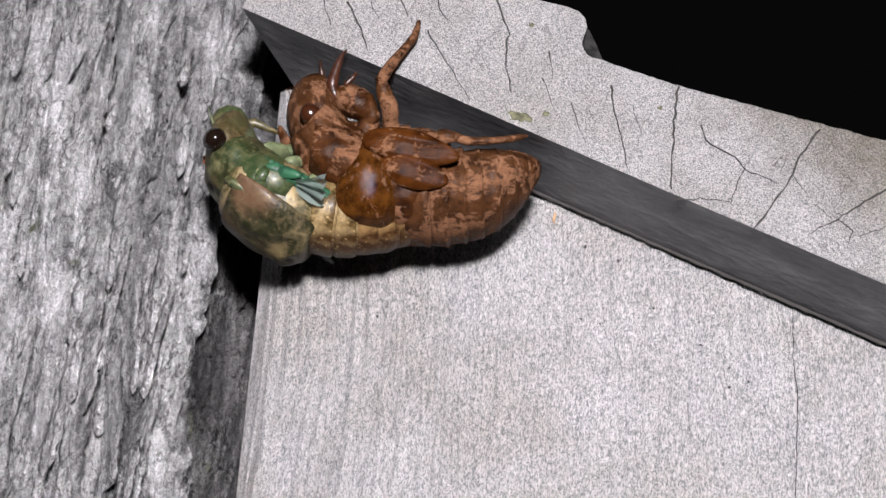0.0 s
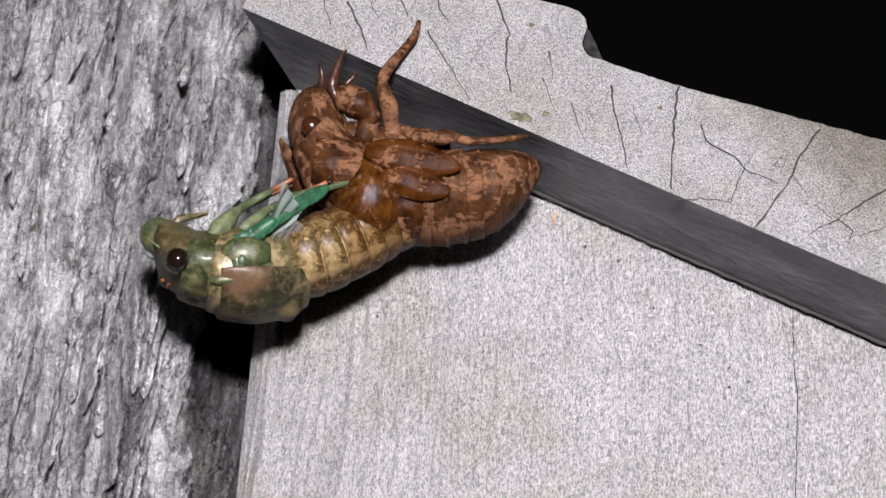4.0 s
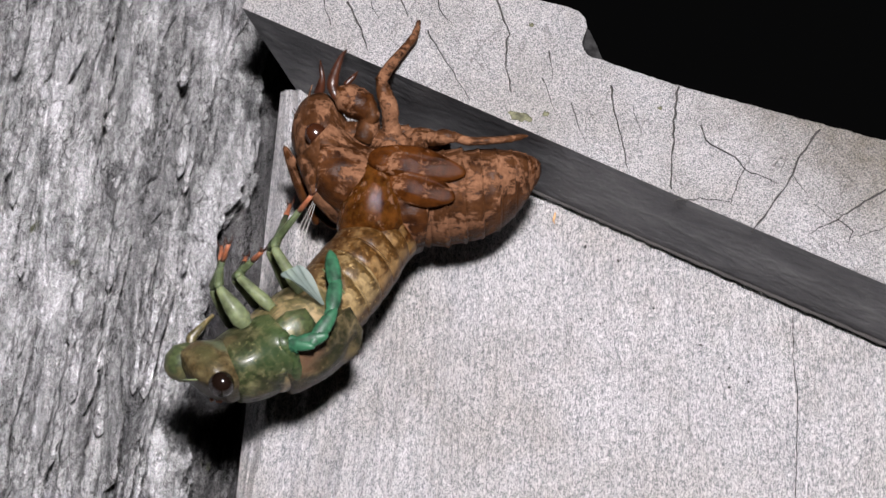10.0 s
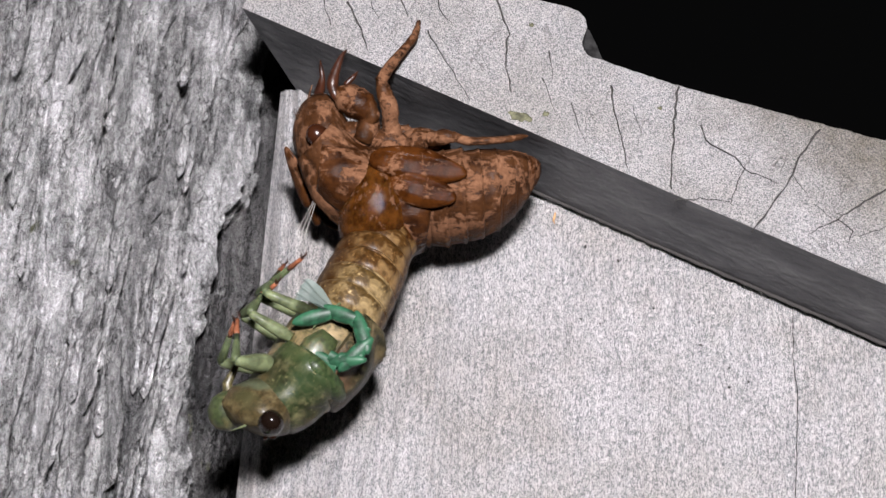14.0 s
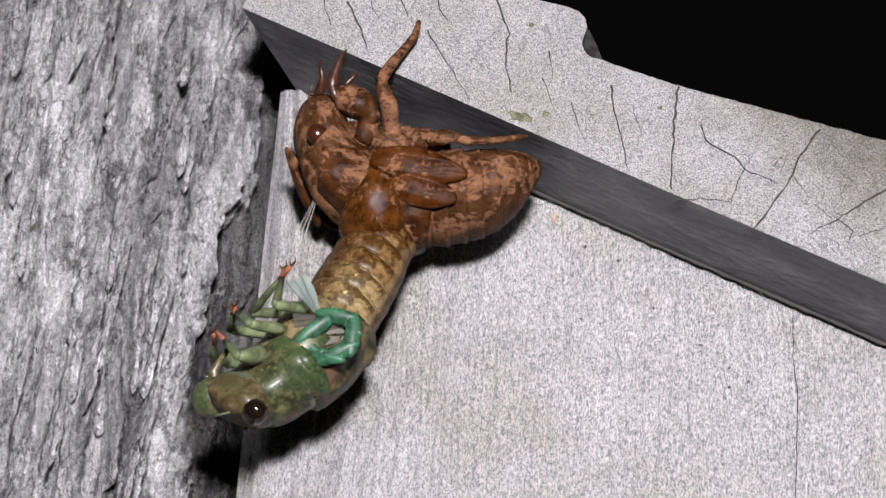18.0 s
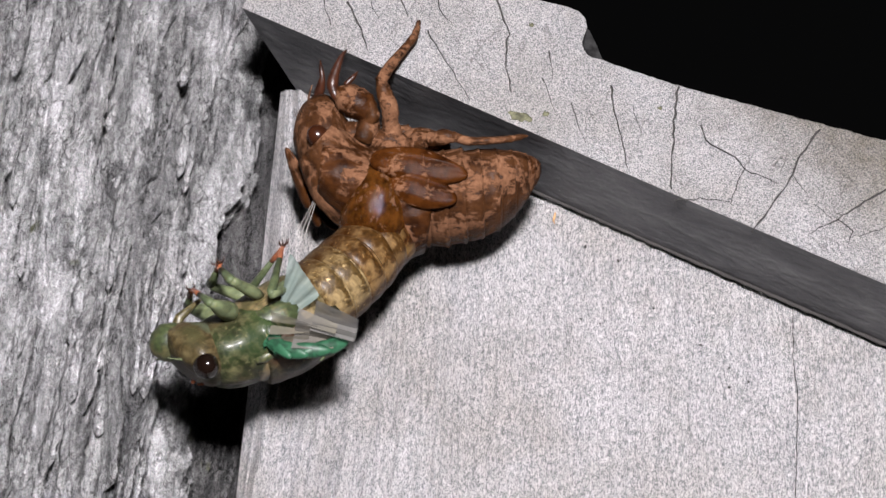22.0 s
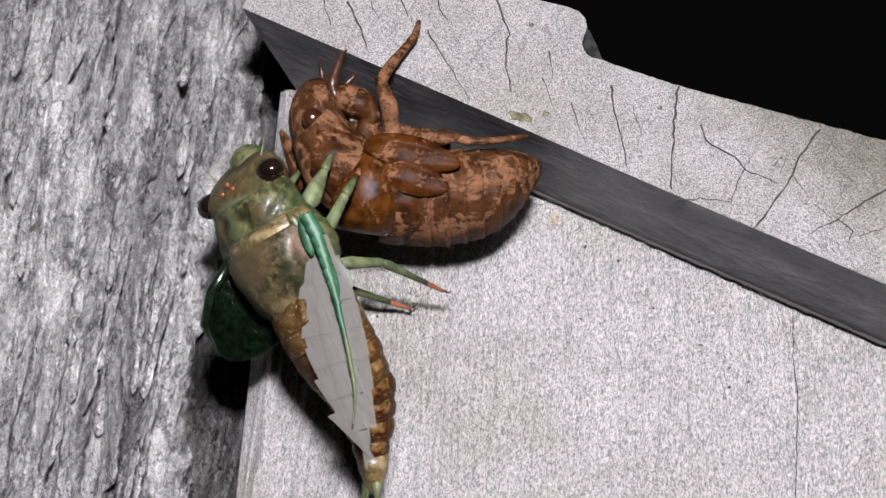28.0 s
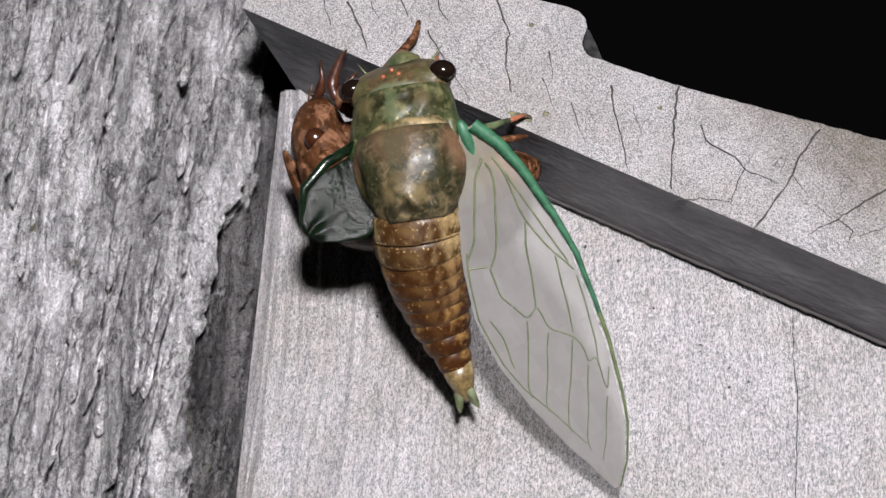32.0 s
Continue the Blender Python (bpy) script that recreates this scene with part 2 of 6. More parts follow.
def film_material(name, color, clear, rough=0.25, root=None):
    """Thin wing skin: part clear, part milky."""
    m, n, l, p = material(name)
    out = n["Material Output"]
    v = coords(n, l)
    a = noise_tex(n, l, v, 300, 4.0, 0.6)
    r = ramp(n, [(0.3, tuple(c * 0.85 for c in color)), (0.7, color)])
    l.new(a, r.inputs["Fac"])
    tint = r.outputs["Color"]
    if root:
        xyz, fade = n.new("ShaderNodeSeparateXYZ"), n.new("ShaderNodeMapRange")
        l.new(v, xyz.inputs[0])
        l.new(xyz.outputs["X"], fade.inputs["Value"])
        fade.inputs["From Min"].default_value, fade.inputs["From Max"].default_value = -1.8 * MM, 1.8 * MM
        tint = mix(n, l, fade.outputs["Result"], root, tint)
    l.new(tint, p.inputs["Base Color"])
    p.inputs["Roughness"].default_value = rough
    p.inputs["Specular IOR Level"].default_value = 0.25
    tr = n.new("ShaderNodeBsdfTranslucent")
    l.new(tint, tr.inputs["Color"])
    ms = n.new("ShaderNodeMixShader")
    ms.inputs[0].default_value = 0.35
    l.new(p.outputs[0], ms.inputs[1])
    l.new(tr.outputs[0], ms.inputs[2])
    tp = n.new("ShaderNodeBsdfTransparent")
    m2 = n.new("ShaderNodeMixShader")
    m2.inputs[0].default_value = clear
    l.new(ms.outputs[0], m2.inputs[1])
    l.new(tp.outputs[0], m2.inputs[2])
    l.new(m2.outputs[0], out.inputs["Surface"])
    nb = bump(n, l, noise_tex(n, l, coords(n, l, (0.25, 1, 1)), 900, 4.0, 0.6), 0.5, 0.0004)
    l.new(bump(n, l, a, 0.2, 0.0002, nb), p.inputs["Normal"])
    return m


BOARD = silver_wood("silver_board", True, 0.435)
ENDGRAIN = silver_wood("silver_end_grain", False, 0.372, 0.9, (at(1568, 250, 12.0), (0.66, 0, 0.75), -0.018, -0.003))
UNDERSIDE = shaded_wood("grey_underside")
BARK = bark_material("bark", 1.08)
# deeper bark beside the board, the recess's shade put into its tone
SHADED_INNER_BARK = bark_material("inner_bark", 0.42, 1.02, 0.10)
CRACK = plain("crack_dark", (0.018, 0.016, 0.015), 0.9)
SPECK = plain("speck_black", (0.02, 0.018, 0.017), 0.7)
NOTCH = plain("notch_dark", (0.014, 0.014, 0.014), 0.95, 0, 0.08, 0.6, 900, 0.5)
SOIL = plain("soil", (0.05, 0.04, 0.03), 0.95, scale=8)
SHELL = muddy_shell("muddy_shell", 0.488, 0.42, (0.012, 0.0045, 0.0018), (0.050, 0.020, 0.0075))
SHELL_BARE = muddy_shell("bare_shell", 0.470, 0.38, (0.010, 0.0033, 0.0012), (0.044, 0.0155, 0.0045))
PAD = muddy_shell("pad_skin", 0.445, 0.15, (0.010, 0.0028, 0.0007), (0.044, 0.0138, 0.0030), 0.0, 0.022)
AMBER = muddy_shell("amber_skin", 0.425, 0.12, (0.010, 0.0032, 0.0007), (0.060, 0.0210, 0.0042), 0.10, 0.10)
SHELL_EYE = plain("shell_eye", (0.020, 0.0062, 0.0026), 0.15, 0, 0.5, 0, 800, 0.2, 0.4)
CLAW = plain("claw", (0.024, 0.0075, 0.0035), 0.36, 0, 0.35, 0.4, 900, 0.5, 0.0)
THREAD = plain("white_thread", (0.36, 0.34, 0.32), 0.5)
GREEN = mottled("green_skin", (0.026, 0.036, 0.012), (0.110, 0.095, 0.042), 0.57, 700, 0.5, 0.1, 0.3, soft=2.0)
BELLY = mottled("belly_skin", (0.050, 0.042, 0.016), (0.22, 0.165, 0.085), 0.54, 520, 0.45, 0.12, 0.35, soft=1.2)


def marked(name, base, flecks, marks, amount=0.58, scale=1300.0, gloss=0.25):
    """Glossy thin skin with fine golden flecks and soft-edged markings, each (x, y, half length, half width, softness, both sides, colour), millimetres."""
    m = mottled(name, base, flecks, amount, scale, 0.42, 0.06, 0.3, soft=2.0)
    n, l = m.node_tree.nodes, m.node_tree.links
    p = n["Principled BSDF"]
    p.inputs["Coat Weight"].default_value = gloss * 0.25
    p.inputs["Specular IOR Level"].default_value = 0.15
    p.inputs["Coat Roughness"].default_value = 0.18
    skin = p.inputs["Base Color"].links[0].from_socket
    tc = n.new("ShaderNodeTexCoord")
    wob = n.new("ShaderNodeTexNoise")
    wob.inputs["Scale"].default_value = 650
    wob.inputs["Detail"].default_value = 4
    l.new(tc.outputs["Object"], wob.inputs["Vector"])
    pos = mix(n, l, 0.0008, tc.outputs["Object"], wob.outputs["Color"], "LINEAR_LIGHT")
    ab = n.new("ShaderNodeVectorMath")
    ab.operation = "ABSOLUTE"
    l.new(pos, ab.inputs[0])
    sp, sa = n.new("ShaderNodeSeparateXYZ"), n.new("ShaderNodeSeparateXYZ")
    l.new(pos, sp.inputs[0])
    l.new(ab.outputs[0], sa.inputs[0])
    c = skin
    for x, y, rx, ry, soft, both, color in marks:
        cb = n.new("ShaderNodeCombineXYZ")
        l.new(sp.outputs["X"], cb.inputs["X"])
        l.new((sa if both else sp).outputs["Y"], cb.inputs["Y"])
        q = n.new("ShaderNodeVectorMath")
        q.operation = "SUBTRACT"
        q.inputs[1].default_value = (x * MM, y * MM, 0)
        l.new(cb.outputs[0], q.inputs[0])
        s = n.new("ShaderNodeVectorMath")
        s.operation = "MULTIPLY"
        s.inputs[1].default_value = (1 / (rx * MM), 1 / (ry * MM), 0)
        l.new(q.outputs[0], s.inputs[0])
        d = n.new("ShaderNodeVectorMath")
        d.operation = "LENGTH"
        l.new(s.outputs[0], d.inputs[0])
        r = n.new("ShaderNodeMapRange")
        r.interpolation_type = "SMOOTHSTEP"
        r.inputs["From Min"].default_value, r.inputs["From Max"].default_value = 1 + soft, 1 - soft
        l.new(d.outputs["Value"], r.inputs["Value"])
        k = n.new("ShaderNodeMath")
        k.operation = "MULTIPLY"
        k.inputs[1].default_value = 0.72
        l.new(r.outputs["Result"], k.inputs[0])
        c = mix(n, l, k.outputs[0], c, color)
    glint = ramp(n, [(0.63, (0, 0, 0)), (0.68, (1, 1, 1))])
    l.new(noise_tex(n, l, tc.outputs["Object"], 2600, 3.0, 0.6), glint.inputs["Fac"])
    l.new(mix(n, l, glint.outputs["Color"], c, flecks), p.inputs["Base Color"])
    soft_metal = n.new("ShaderNodeMath")
    soft_metal.operation = "MULTIPLY"
    soft_metal.inputs[1].default_value = 0.4
    l.new(glint.outputs["Color"], soft_metal.inputs[0])
    l.new(soft_metal.outputs[0], p.inputs["Metallic"])
    return m


HEADSKIN = marked("head_skin", (0.036, 0.026, 0.011), (0.085, 0.068, 0.033), [
    (2.4, 0, 0.7, 3.0, 0.3, False, (0.012, 0.012, 0.004)), (0.2, 3.4, 0.9, 1.2, 0.5, True, (0.034, 0.034, 0.014)),
    (-1.8, 0, 1.5, 3.6, 0.14, False, (0.060, 0.074, 0.044)), (-2.1, 0, 1.3, 2.9, 0.2, False, (0.018, 0.018, 0.007)),
    (0.4, 1.6, 0.5, 0.6, 0.6, True, (0.046, 0.031, 0.015))], 0.58, 900.0)
PRONOTUM = marked("pronotum_skin", (0.017, 0.022, 0.008), (0.092, 0.086, 0.042), [
    (0.2, 3.3, 1.3, 1.1, 0.5, True, (0.012, 0.012, 0.005)), (1.3, 2.7, 0.8, 0.7, 0.5, True, (0.048, 0.036, 0.016)),
    (1.5, 1.5, 0.85, 0.8, 0.4, True, (0.008, 0.006, 0.0025)), (-0.3, 1.7, 0.5, 0.8, 0.6, True, (0.016, 0.017, 0.006)), (0.2, 0, 2.6, 0.6, 0.4, False, (0.045, 0.056, 0.028)),
    (-2.4, 0, 0.9, 7.0, 0.3, False, (0.026, 0.040, 0.014)), (-0.4, 5.5, 2.4, 0.8, 0.5, True, (0.016, 0.030, 0.011))], 0.535, 1000.0)
COLLAR = marked("collar_skin", (0.019, 0.032, 0.011), (0.052, 0.054, 0.025), [(0, 0, 1.5, 1.2, 0.5, False, (0.030, 0.030, 0.013))], 0.60, 800.0)
MESO = marked("mesonotum_skin", (0.016, 0.015, 0.0066), (0.088, 0.068, 0.036), [
    (3.3, 0.2, 2.0, 2.8, 0.45, False, (0.052, 0.034, 0.019)), (2.6, 0.5, 1.8, 0.45, 0.7, True, (0.034, 0.030, 0.015)),
    (0.2, 3.2, 2.0, 1.3, 0.5, True, (0.009, 0.011, 0.0045)), (-1.8, 1.3, 0.8, 0.7, 0.7, True, (0.088, 0.066, 0.031)), (-0.4, 0.3, 0.6, 0.5, 0.8, True, (0.050, 0.038, 0.018)),
    (-3.0, 0, 0.5, 1.6, 0.5, False, (0.010, 0.009, 0.004)), (2.4, 4.9, 2.0, 0.8, 0.6, True, (0.085, 0.046, 0.027))], 0.55, 1050.0, 0.12)
GOLD = marked("gold_abdomen", (0.046, 0.027, 0.008), (0.25, 0.182, 0.090), [(0, 0, 3.0, 3.1, 0.25, False, (0.020, 0.0058, 0.0008)), (0.1, 0, 0.5, 0.5, 0.9, False, (0.066, 0.040, 0.014))], 0.56, 620.0, 0.08)
RING = marked("golden_ring", (0.036, 0.016, 0.0035), (0.19, 0.118, 0.050), [(0, 0, 3.0, 2.8, 0.3, False, (0.019, 0.0054, 0.0007)), (0.3, 0, 0.4, 0.4, 0.9, False, (0.052, 0.028, 0.008))], 0.565, 620.0, 0.08)
AMBER_BODY = marked("amber_abdomen", (0.023, 0.0070, 0.0010), (0.150, 0.088, 0.030), [(0, 0, 3.0, 1.1, 0.6, False, (0.024, 0.0080, 0.0016))], 0.575, 700.0, 0.08)
TIPSKIN = mottled("abdomen_tip_skin", (0.085, 0.058, 0.022), (0.16, 0.125, 0.065), 0.55, 520, 0.4, 0.15)
EYE_MAT = plain("eye", (0.0045, 0.0025, 0.0018), 0.12, 0, 0.35, 0, 500, 0.3, 0.25)
OCELLUS = plain("ocellus", (0.16, 0.050, 0.024), 0.2, 0.1, 0.3, 0, 500, 0.1, 0.2)
LEG = plain("leg_green", (0.072, 0.086, 0.044), 0.5, 0.2, 0.15, 0.3, 700, 0.45, 0.05)
TIBIA = plain("tibia_green", (0.045, 0.058, 0.028), 0.5, 0.2, 0.15, 0.3, 700, 0.45, 0.05)
TARSUS = plain("tarsus_red", (0.16, 0.055, 0.026), 0.45, 0.2, 0.4, 0.2, 700, 0.3)
COSTA = plain("wing_costa_green", (0.013, 0.051, 0.026), 0.45, 0.0, 0.25, 0.3, 700, 0.5, 0.0)
COSTA_TIP = plain("wing_costa_olive", (0.050, 0.066, 0.026), 0.5, 0.0, 0.3, 0.3, 500, 0.35, 0.0)
VEIN = plain("wing_vein", (0.050, 0.064, 0.028), 0.5, 0.0)
MEMBRANE = film_material("wing_membrane", (0.204, 0.198, 0.188), 0.32, 0.6)
MEMBRANE_BASE = film_material("wing_membrane_base", (0.205, 0.190, 0.150), 0.30, 0.6)
MEMBRANE_FADE = film_material("wing_membrane_fade", (0.204, 0.194, 0.182), 0.32, 0.6, (0.205, 0.190, 0.150))
HINDWING = film_material("hind_wing", (0.19, 0.24, 0.22), 0.25, 0.5)
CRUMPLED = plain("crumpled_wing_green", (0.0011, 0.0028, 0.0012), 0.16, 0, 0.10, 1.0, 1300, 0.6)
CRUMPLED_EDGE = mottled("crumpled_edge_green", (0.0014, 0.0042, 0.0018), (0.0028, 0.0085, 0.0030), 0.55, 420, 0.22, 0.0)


# ---- mesh helpers ----
def part(name, bm, mat, parent=None, label="", m=None, smooth=True):
    me = bpy.data.meshes.new(name)
    bm.to_mesh(me)
    bm.free()
    if smooth:
        for f in me.polygons:
            f.use_smooth = True
    me.materials.append(mat)
    ob = new(name, me)
    if parent is not None:
        ob.parent = parent
    if m is not None:
        ob.matrix_basis = m
    if label:
        ob["label"] = label
    return ob


def empty(name, m=None):
    ob = new(name)
    ob.empty_display_size = 0.003
    if m is not None:
        ob.matrix_basis = m
    return ob


def basis(forward, side):
    """A turn whose x axis is forward and whose y axis lies nearest to side."""
    f = forward.normalized()
    z = f.cross(side).normalized()
    y = z.cross(f)
    return Matrix((f, y, z)).transposed()


def placed(pos, forward, side):
    return Matrix.Translation(pos) @ basis(forward, side).to_4x4()


def loft(stations, n=22, wobble=0.0, seed=0.0, closed=True, keep=None):
    """Rings along x: (x, half width, height above, depth below, z shift), in millimetres. keep(i, angle) tells which faces stay."""
    bm = bmesh.new()
    rings = []
    for i, (x, a, b, c, dz) in enumerate(stations):
        ring = []
        for k in range(n):
            t = 2 * math.pi * k / n
            y, z = a * math.cos(t), (b if math.sin(t) > 0 else c) * math.sin(t)
            w = 1.0
            if wobble:
                w += wobble * noise.noise(Vector((x * 0.35 + seed, y * 0.35, z * 0.35)))
            ring.append(bm.verts.new((x * MM, y * w * MM, (z * w + dz) * MM)))
        rings.append(ring)
    for i in range(len(rings) - 1):
        for k in range(n):
            if keep and not keep(i, 360.0 * (k + 0.5) / n):
                continue
            bm.faces.new((rings[i][k], rings[i][(k + 1) % n], rings[i + 1][(k + 1) % n], rings[i + 1][k]))
    if closed:
        bm.faces.new(list(reversed(rings[0])))
        bm.faces.new(rings[-1])
    else:
        bmesh.ops.delete(bm, geom=[v for v in bm.verts if not v.link_faces], context="VERTS")
    bmesh.ops.recalc_face_normals(bm, faces=bm.faces)
    return bm


def fine(stations, k=4):
    """Stations set closer, on smooth lines through the given ones."""
    out = []
    pts = [np.array(s, dtype=float) for s in stations]
    pts = [2 * pts[0] - pts[1]] + pts + [2 * pts[-1] - pts[-2]]
    for i in range(1, len(pts) - 2):
        for j in range(k):
            u = j / k
            a, c, d, e = pts[i - 1:i + 3]
            out.append(tuple(0.5 * (2 * c + (d - a) * u + (2 * a - 5 * c + 4 * d - e) * u * u + (3 * c - a - 3 * d + e) * u ** 3)))
    out.append(tuple(stations[-1]))
    return out


def sculpt(bm, strokes):
    """Raises or sinks the upper side: (x, y, half length, half width, turn in degrees, height), millimetres, on both sides."""
    for v in bm.verts:
        if v.co.z <= 0:
            continue
        x, y = v.co.x / MM, abs(v.co.y / MM)
        lift = 0.0
        for sx, sy, rx, ry, turn, h in strokes:
            c, s = math.cos(radians(turn)), math.sin(radians(turn))
            u, w = (x - sx) * c + (y - sy) * s, -(x - sx) * s + (y - sy) * c
            lift += h * math.exp(-(u / rx) ** 2 - (w / ry) ** 2)
        out = Vector((0, v.co.y * 0.7, v.co.z)).normalized()
        v.co += out * lift * MM
    return bm


def thicken(ob, t):
    s = ob.modifiers.new("thickness", "SOLIDIFY")
    s.thickness, s.offset = t * MM, -1
    return ob


def smoothed(ob, levels=1):
    s = ob.modifiers.new("smooth", "SUBSURF")
    s.levels = s.render_levels = levels
    return ob


def ball(rx, ry, rz, seg=20, rings=12):
    bm = bmesh.new()
    bmesh.ops.create_uvsphere(bm, u_segments=seg, v_segments=rings, radius=1.0)
    bmesh.ops.scale(bm, vec=(rx * MM, ry * MM, rz * MM), verts=bm.verts)
    return bm


def rod(points, radii, n=9, caps=True):
    """A round rod along points (metres), radii in millimetres."""
    bm = bmesh.new()
    pts = [Vector(p) for p in points]
    rings = []
    ref = Vector((0.13, 0.9, 0.35))
    for i, p in enumerate(pts):
        d = (pts[min(i + 1, len(pts) - 1)] - pts[max(i - 1, 0)]).normalized()
        u = d.cross(ref).normalized()
        v = d.cross(u)
        rings.append([bm.verts.new(p + (u * math.cos(2 * math.pi * k / n) + v * math.sin(2 * math.pi * k / n)) * radii[i] * MM) for k in range(n)])
    for a, b in zip(rings, rings[1:]):
        for k in range(n):
            bm.faces.new((a[k], a[(k + 1) % n], b[(k + 1) % n], b[k]))
    if caps:
        bm.faces.new(list(reversed(rings[0])))
        bm.faces.new(rings[-1])
    bmesh.ops.recalc_face_normals(bm, faces=bm.faces)
    return bm


def spline(pts, n=48):
    """An even Catmull-Rom line through points."""
    p = [2 * pts[0] - pts[1]] + pts + [2 * pts[-1] - pts[-2]]
    out = []
    for i in range(1, len(p) - 2):
        for k in range(n):
            u = k / n
            out.append(0.5 * ((2 * p[i]) + (p[i + 1] - p[i - 1]) * u + (2 * p[i - 1] - 5 * p[i] + 4 * p[i + 1] - p[i + 2]) * u * u + (3 * p[i] - p[i - 1] - 3 * p[i + 1] + p[i + 2]) * u ** 3))
    out.append(pts[-1])
    return out


def lattice(x, z, sx, sz, seed):
    """Smooth value noise on arrays, cells of sx by sz."""
    rng = np.random.RandomState(seed)
    table = rng.rand(512, 512)
    u, v = x / sx + 64.3, z / sz + 64.7
    i, j = np.floor(u).astype(int), np.floor(v).astype(int)
    fu, fv = u - i, v - j
    fu, fv = fu * fu * (3 - 2 * fu), fv * fv * (3 - 2 * fv)
    g = lambda a, b: table[a % 512, b % 512]
    return (g(i, j) * (1 - fu) + g(i + 1, j) * fu) * (1 - fv) + (g(i, j + 1) * (1 - fu) + g(i + 1, j + 1) * fu) * fv


# ---- ground, tree, board, timber ----
def cells(x, z, sx, sz, seed):
    """Jittered cells of sx by sz: a level for each cell, the offset from its middle, and the distance to its border."""
    rng = np.random.RandomState(seed)
    t = rng.rand(256, 256, 5)
    u, v = x / sx + 60, z / sz + 60
    i, j = np.floor(u).astype(int), np.floor(v).astype(int)
    best, second = np.full(u.shape, 9.0), np.full(u.shape, 9.0)
    level, dx, dz = np.zeros(u.shape), np.zeros(u.shape), np.zeros(u.shape)
    for a in (-1, 0, 1):
        for b in (-1, 0, 1):
            c = t[(i + a) % 256, (j + b) % 256]
            ex, ez = u - (i + a + c[..., 0]), v - (j + b + c[..., 1])
            d = np.hypot(ex, ez)
            hit = d < best
            second = np.where(hit, best, np.minimum(second, d))
            tilt = (c[..., 3] - 0.5) * ex * sx + (c[..., 4] - 0.5) * ez * sz
            level = np.where(hit, c[..., 2], level)
            dx = np.where(hit, tilt, dx)
            best = np.where(hit, d, best)
    return level, dx, second - best


def ground():
    bm = bmesh.new()
    bmesh.ops.create_grid(bm, x_segments=40, y_segments=40, size=300)
    return tagged(part("ground", bm, SOIL), "bare dark soil in the night", "ground", kind="structure")


def tree():
    """A trunk of 75 mm radius; its bark is finest where the lens looks."""
    r0, cx = 75.0, -66.0
    cy = r0 * 0.916 - 3.0
    ang = np.concatenate([np.linspace(-180, 10, 40)[:-1], np.linspace(10, 52, 430), np.linspace(52, 180, 28)[1:-1]])
    zz = np.concatenate([np.linspace(-1300, -34, 60)[:-1], np.linspace(-34, 34, 520), np.linspace(34, 700, 34)[1:]])
    A, Z = np.meshgrid(np.radians(ang), zz)
    X = A * r0
    warp = (lattice(X, Z, 6, 16, 5) - 0.5) * 2.6 + (lattice(X, Z, 1.6, 4.5, 6) - 0.5) * 0.6
    Xs = X + warp + Z * 0.05
    Zw = Z + (lattice(X, Z, 1.2, 6, 7) - 0.5) * 7
    ridge = 1 - np.abs(2 * lattice(Xs, Zw, 3.6, 34, 1) - 1)
    ridge2 = 1 - np.abs(2 * lattice(Xs, Zw, 1.5, 13, 2) - 1)
    plates = lattice(Xs, Zw, 5.5, 14, 3)
    rag = (lattice(Xs, Zw, 0.5, 0.8, 13) - 0.5) * 0.5 + (lattice(Xs, Zw, 0.22, 0.3, 14) - 0.5) * 0.25
    big, tilt1, rim1 = cells(Xs + 0.5 * rag, Zw + 3 * rag, 1.7, 22.0, 15)
    small, tilt2, rim2 = cells(Xs + 0.6 * rag, Zw + 2 * rag, 0.55, 4.0, 16)
    flakes2 = small
    fibre = lattice(Xs, Zw, 0.26, 1.3, 4) + 0.7 * lattice(Xs, Zw, 0.15, 0.22, 8)
    seam = np.clip(1 - rim1 / 0.10, 0, 1) + 0.6 * np.clip(1 - rim2 / 0.10, 0, 1)
    strand = lattice(Xs, Zw, 0.45, 8.0, 41) + 0.5 * lattice(Xs, Zw, 0.2, 3.5, 42)
    column = np.abs(2 * lattice(X + 0.5 * warp + Z * 0.06, Z, 3.4, 60, 51) - 1)
    fold = lambda sx, sz, seed: np.abs(2 * lattice(Xs + 0.6 * rag, Z + 2 * rag, sx, sz, seed) - 1)
    crinkle = 0.30 * fold(0.75, 3.2, 61) + 0.20 * fold(0.42, 1.4, 62) + 0.12 * fold(0.24, 0.4, 63)
    lumps = 1.0 * lattice(Xs, Z, 1.6, 3.2, 64) + 0.6 * lattice(Xs, Z, 0.9, 1.5, 65)
    H = -1.1 * ridge ** 6 - 0.5 * ridge2 ** 6 + 0.8 * plates + 1.7 * np.minimum(column, 0.45) / 0.45 + 0.8 * big + 0.35 * tilt1 + 0.30 * small + 0.3 * tilt2 + 0.18 * fibre + 0.15 * strand - 0.25 * seam + crinkle + lumps - 1.6
    R = r0 + H - 1.9
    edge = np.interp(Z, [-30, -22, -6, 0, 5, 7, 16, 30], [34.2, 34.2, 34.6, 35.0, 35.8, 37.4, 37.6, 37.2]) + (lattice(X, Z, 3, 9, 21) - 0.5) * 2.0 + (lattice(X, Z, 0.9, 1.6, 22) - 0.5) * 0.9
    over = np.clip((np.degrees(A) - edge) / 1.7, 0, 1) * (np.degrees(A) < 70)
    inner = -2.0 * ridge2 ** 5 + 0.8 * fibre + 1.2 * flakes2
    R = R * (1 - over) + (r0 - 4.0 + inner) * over
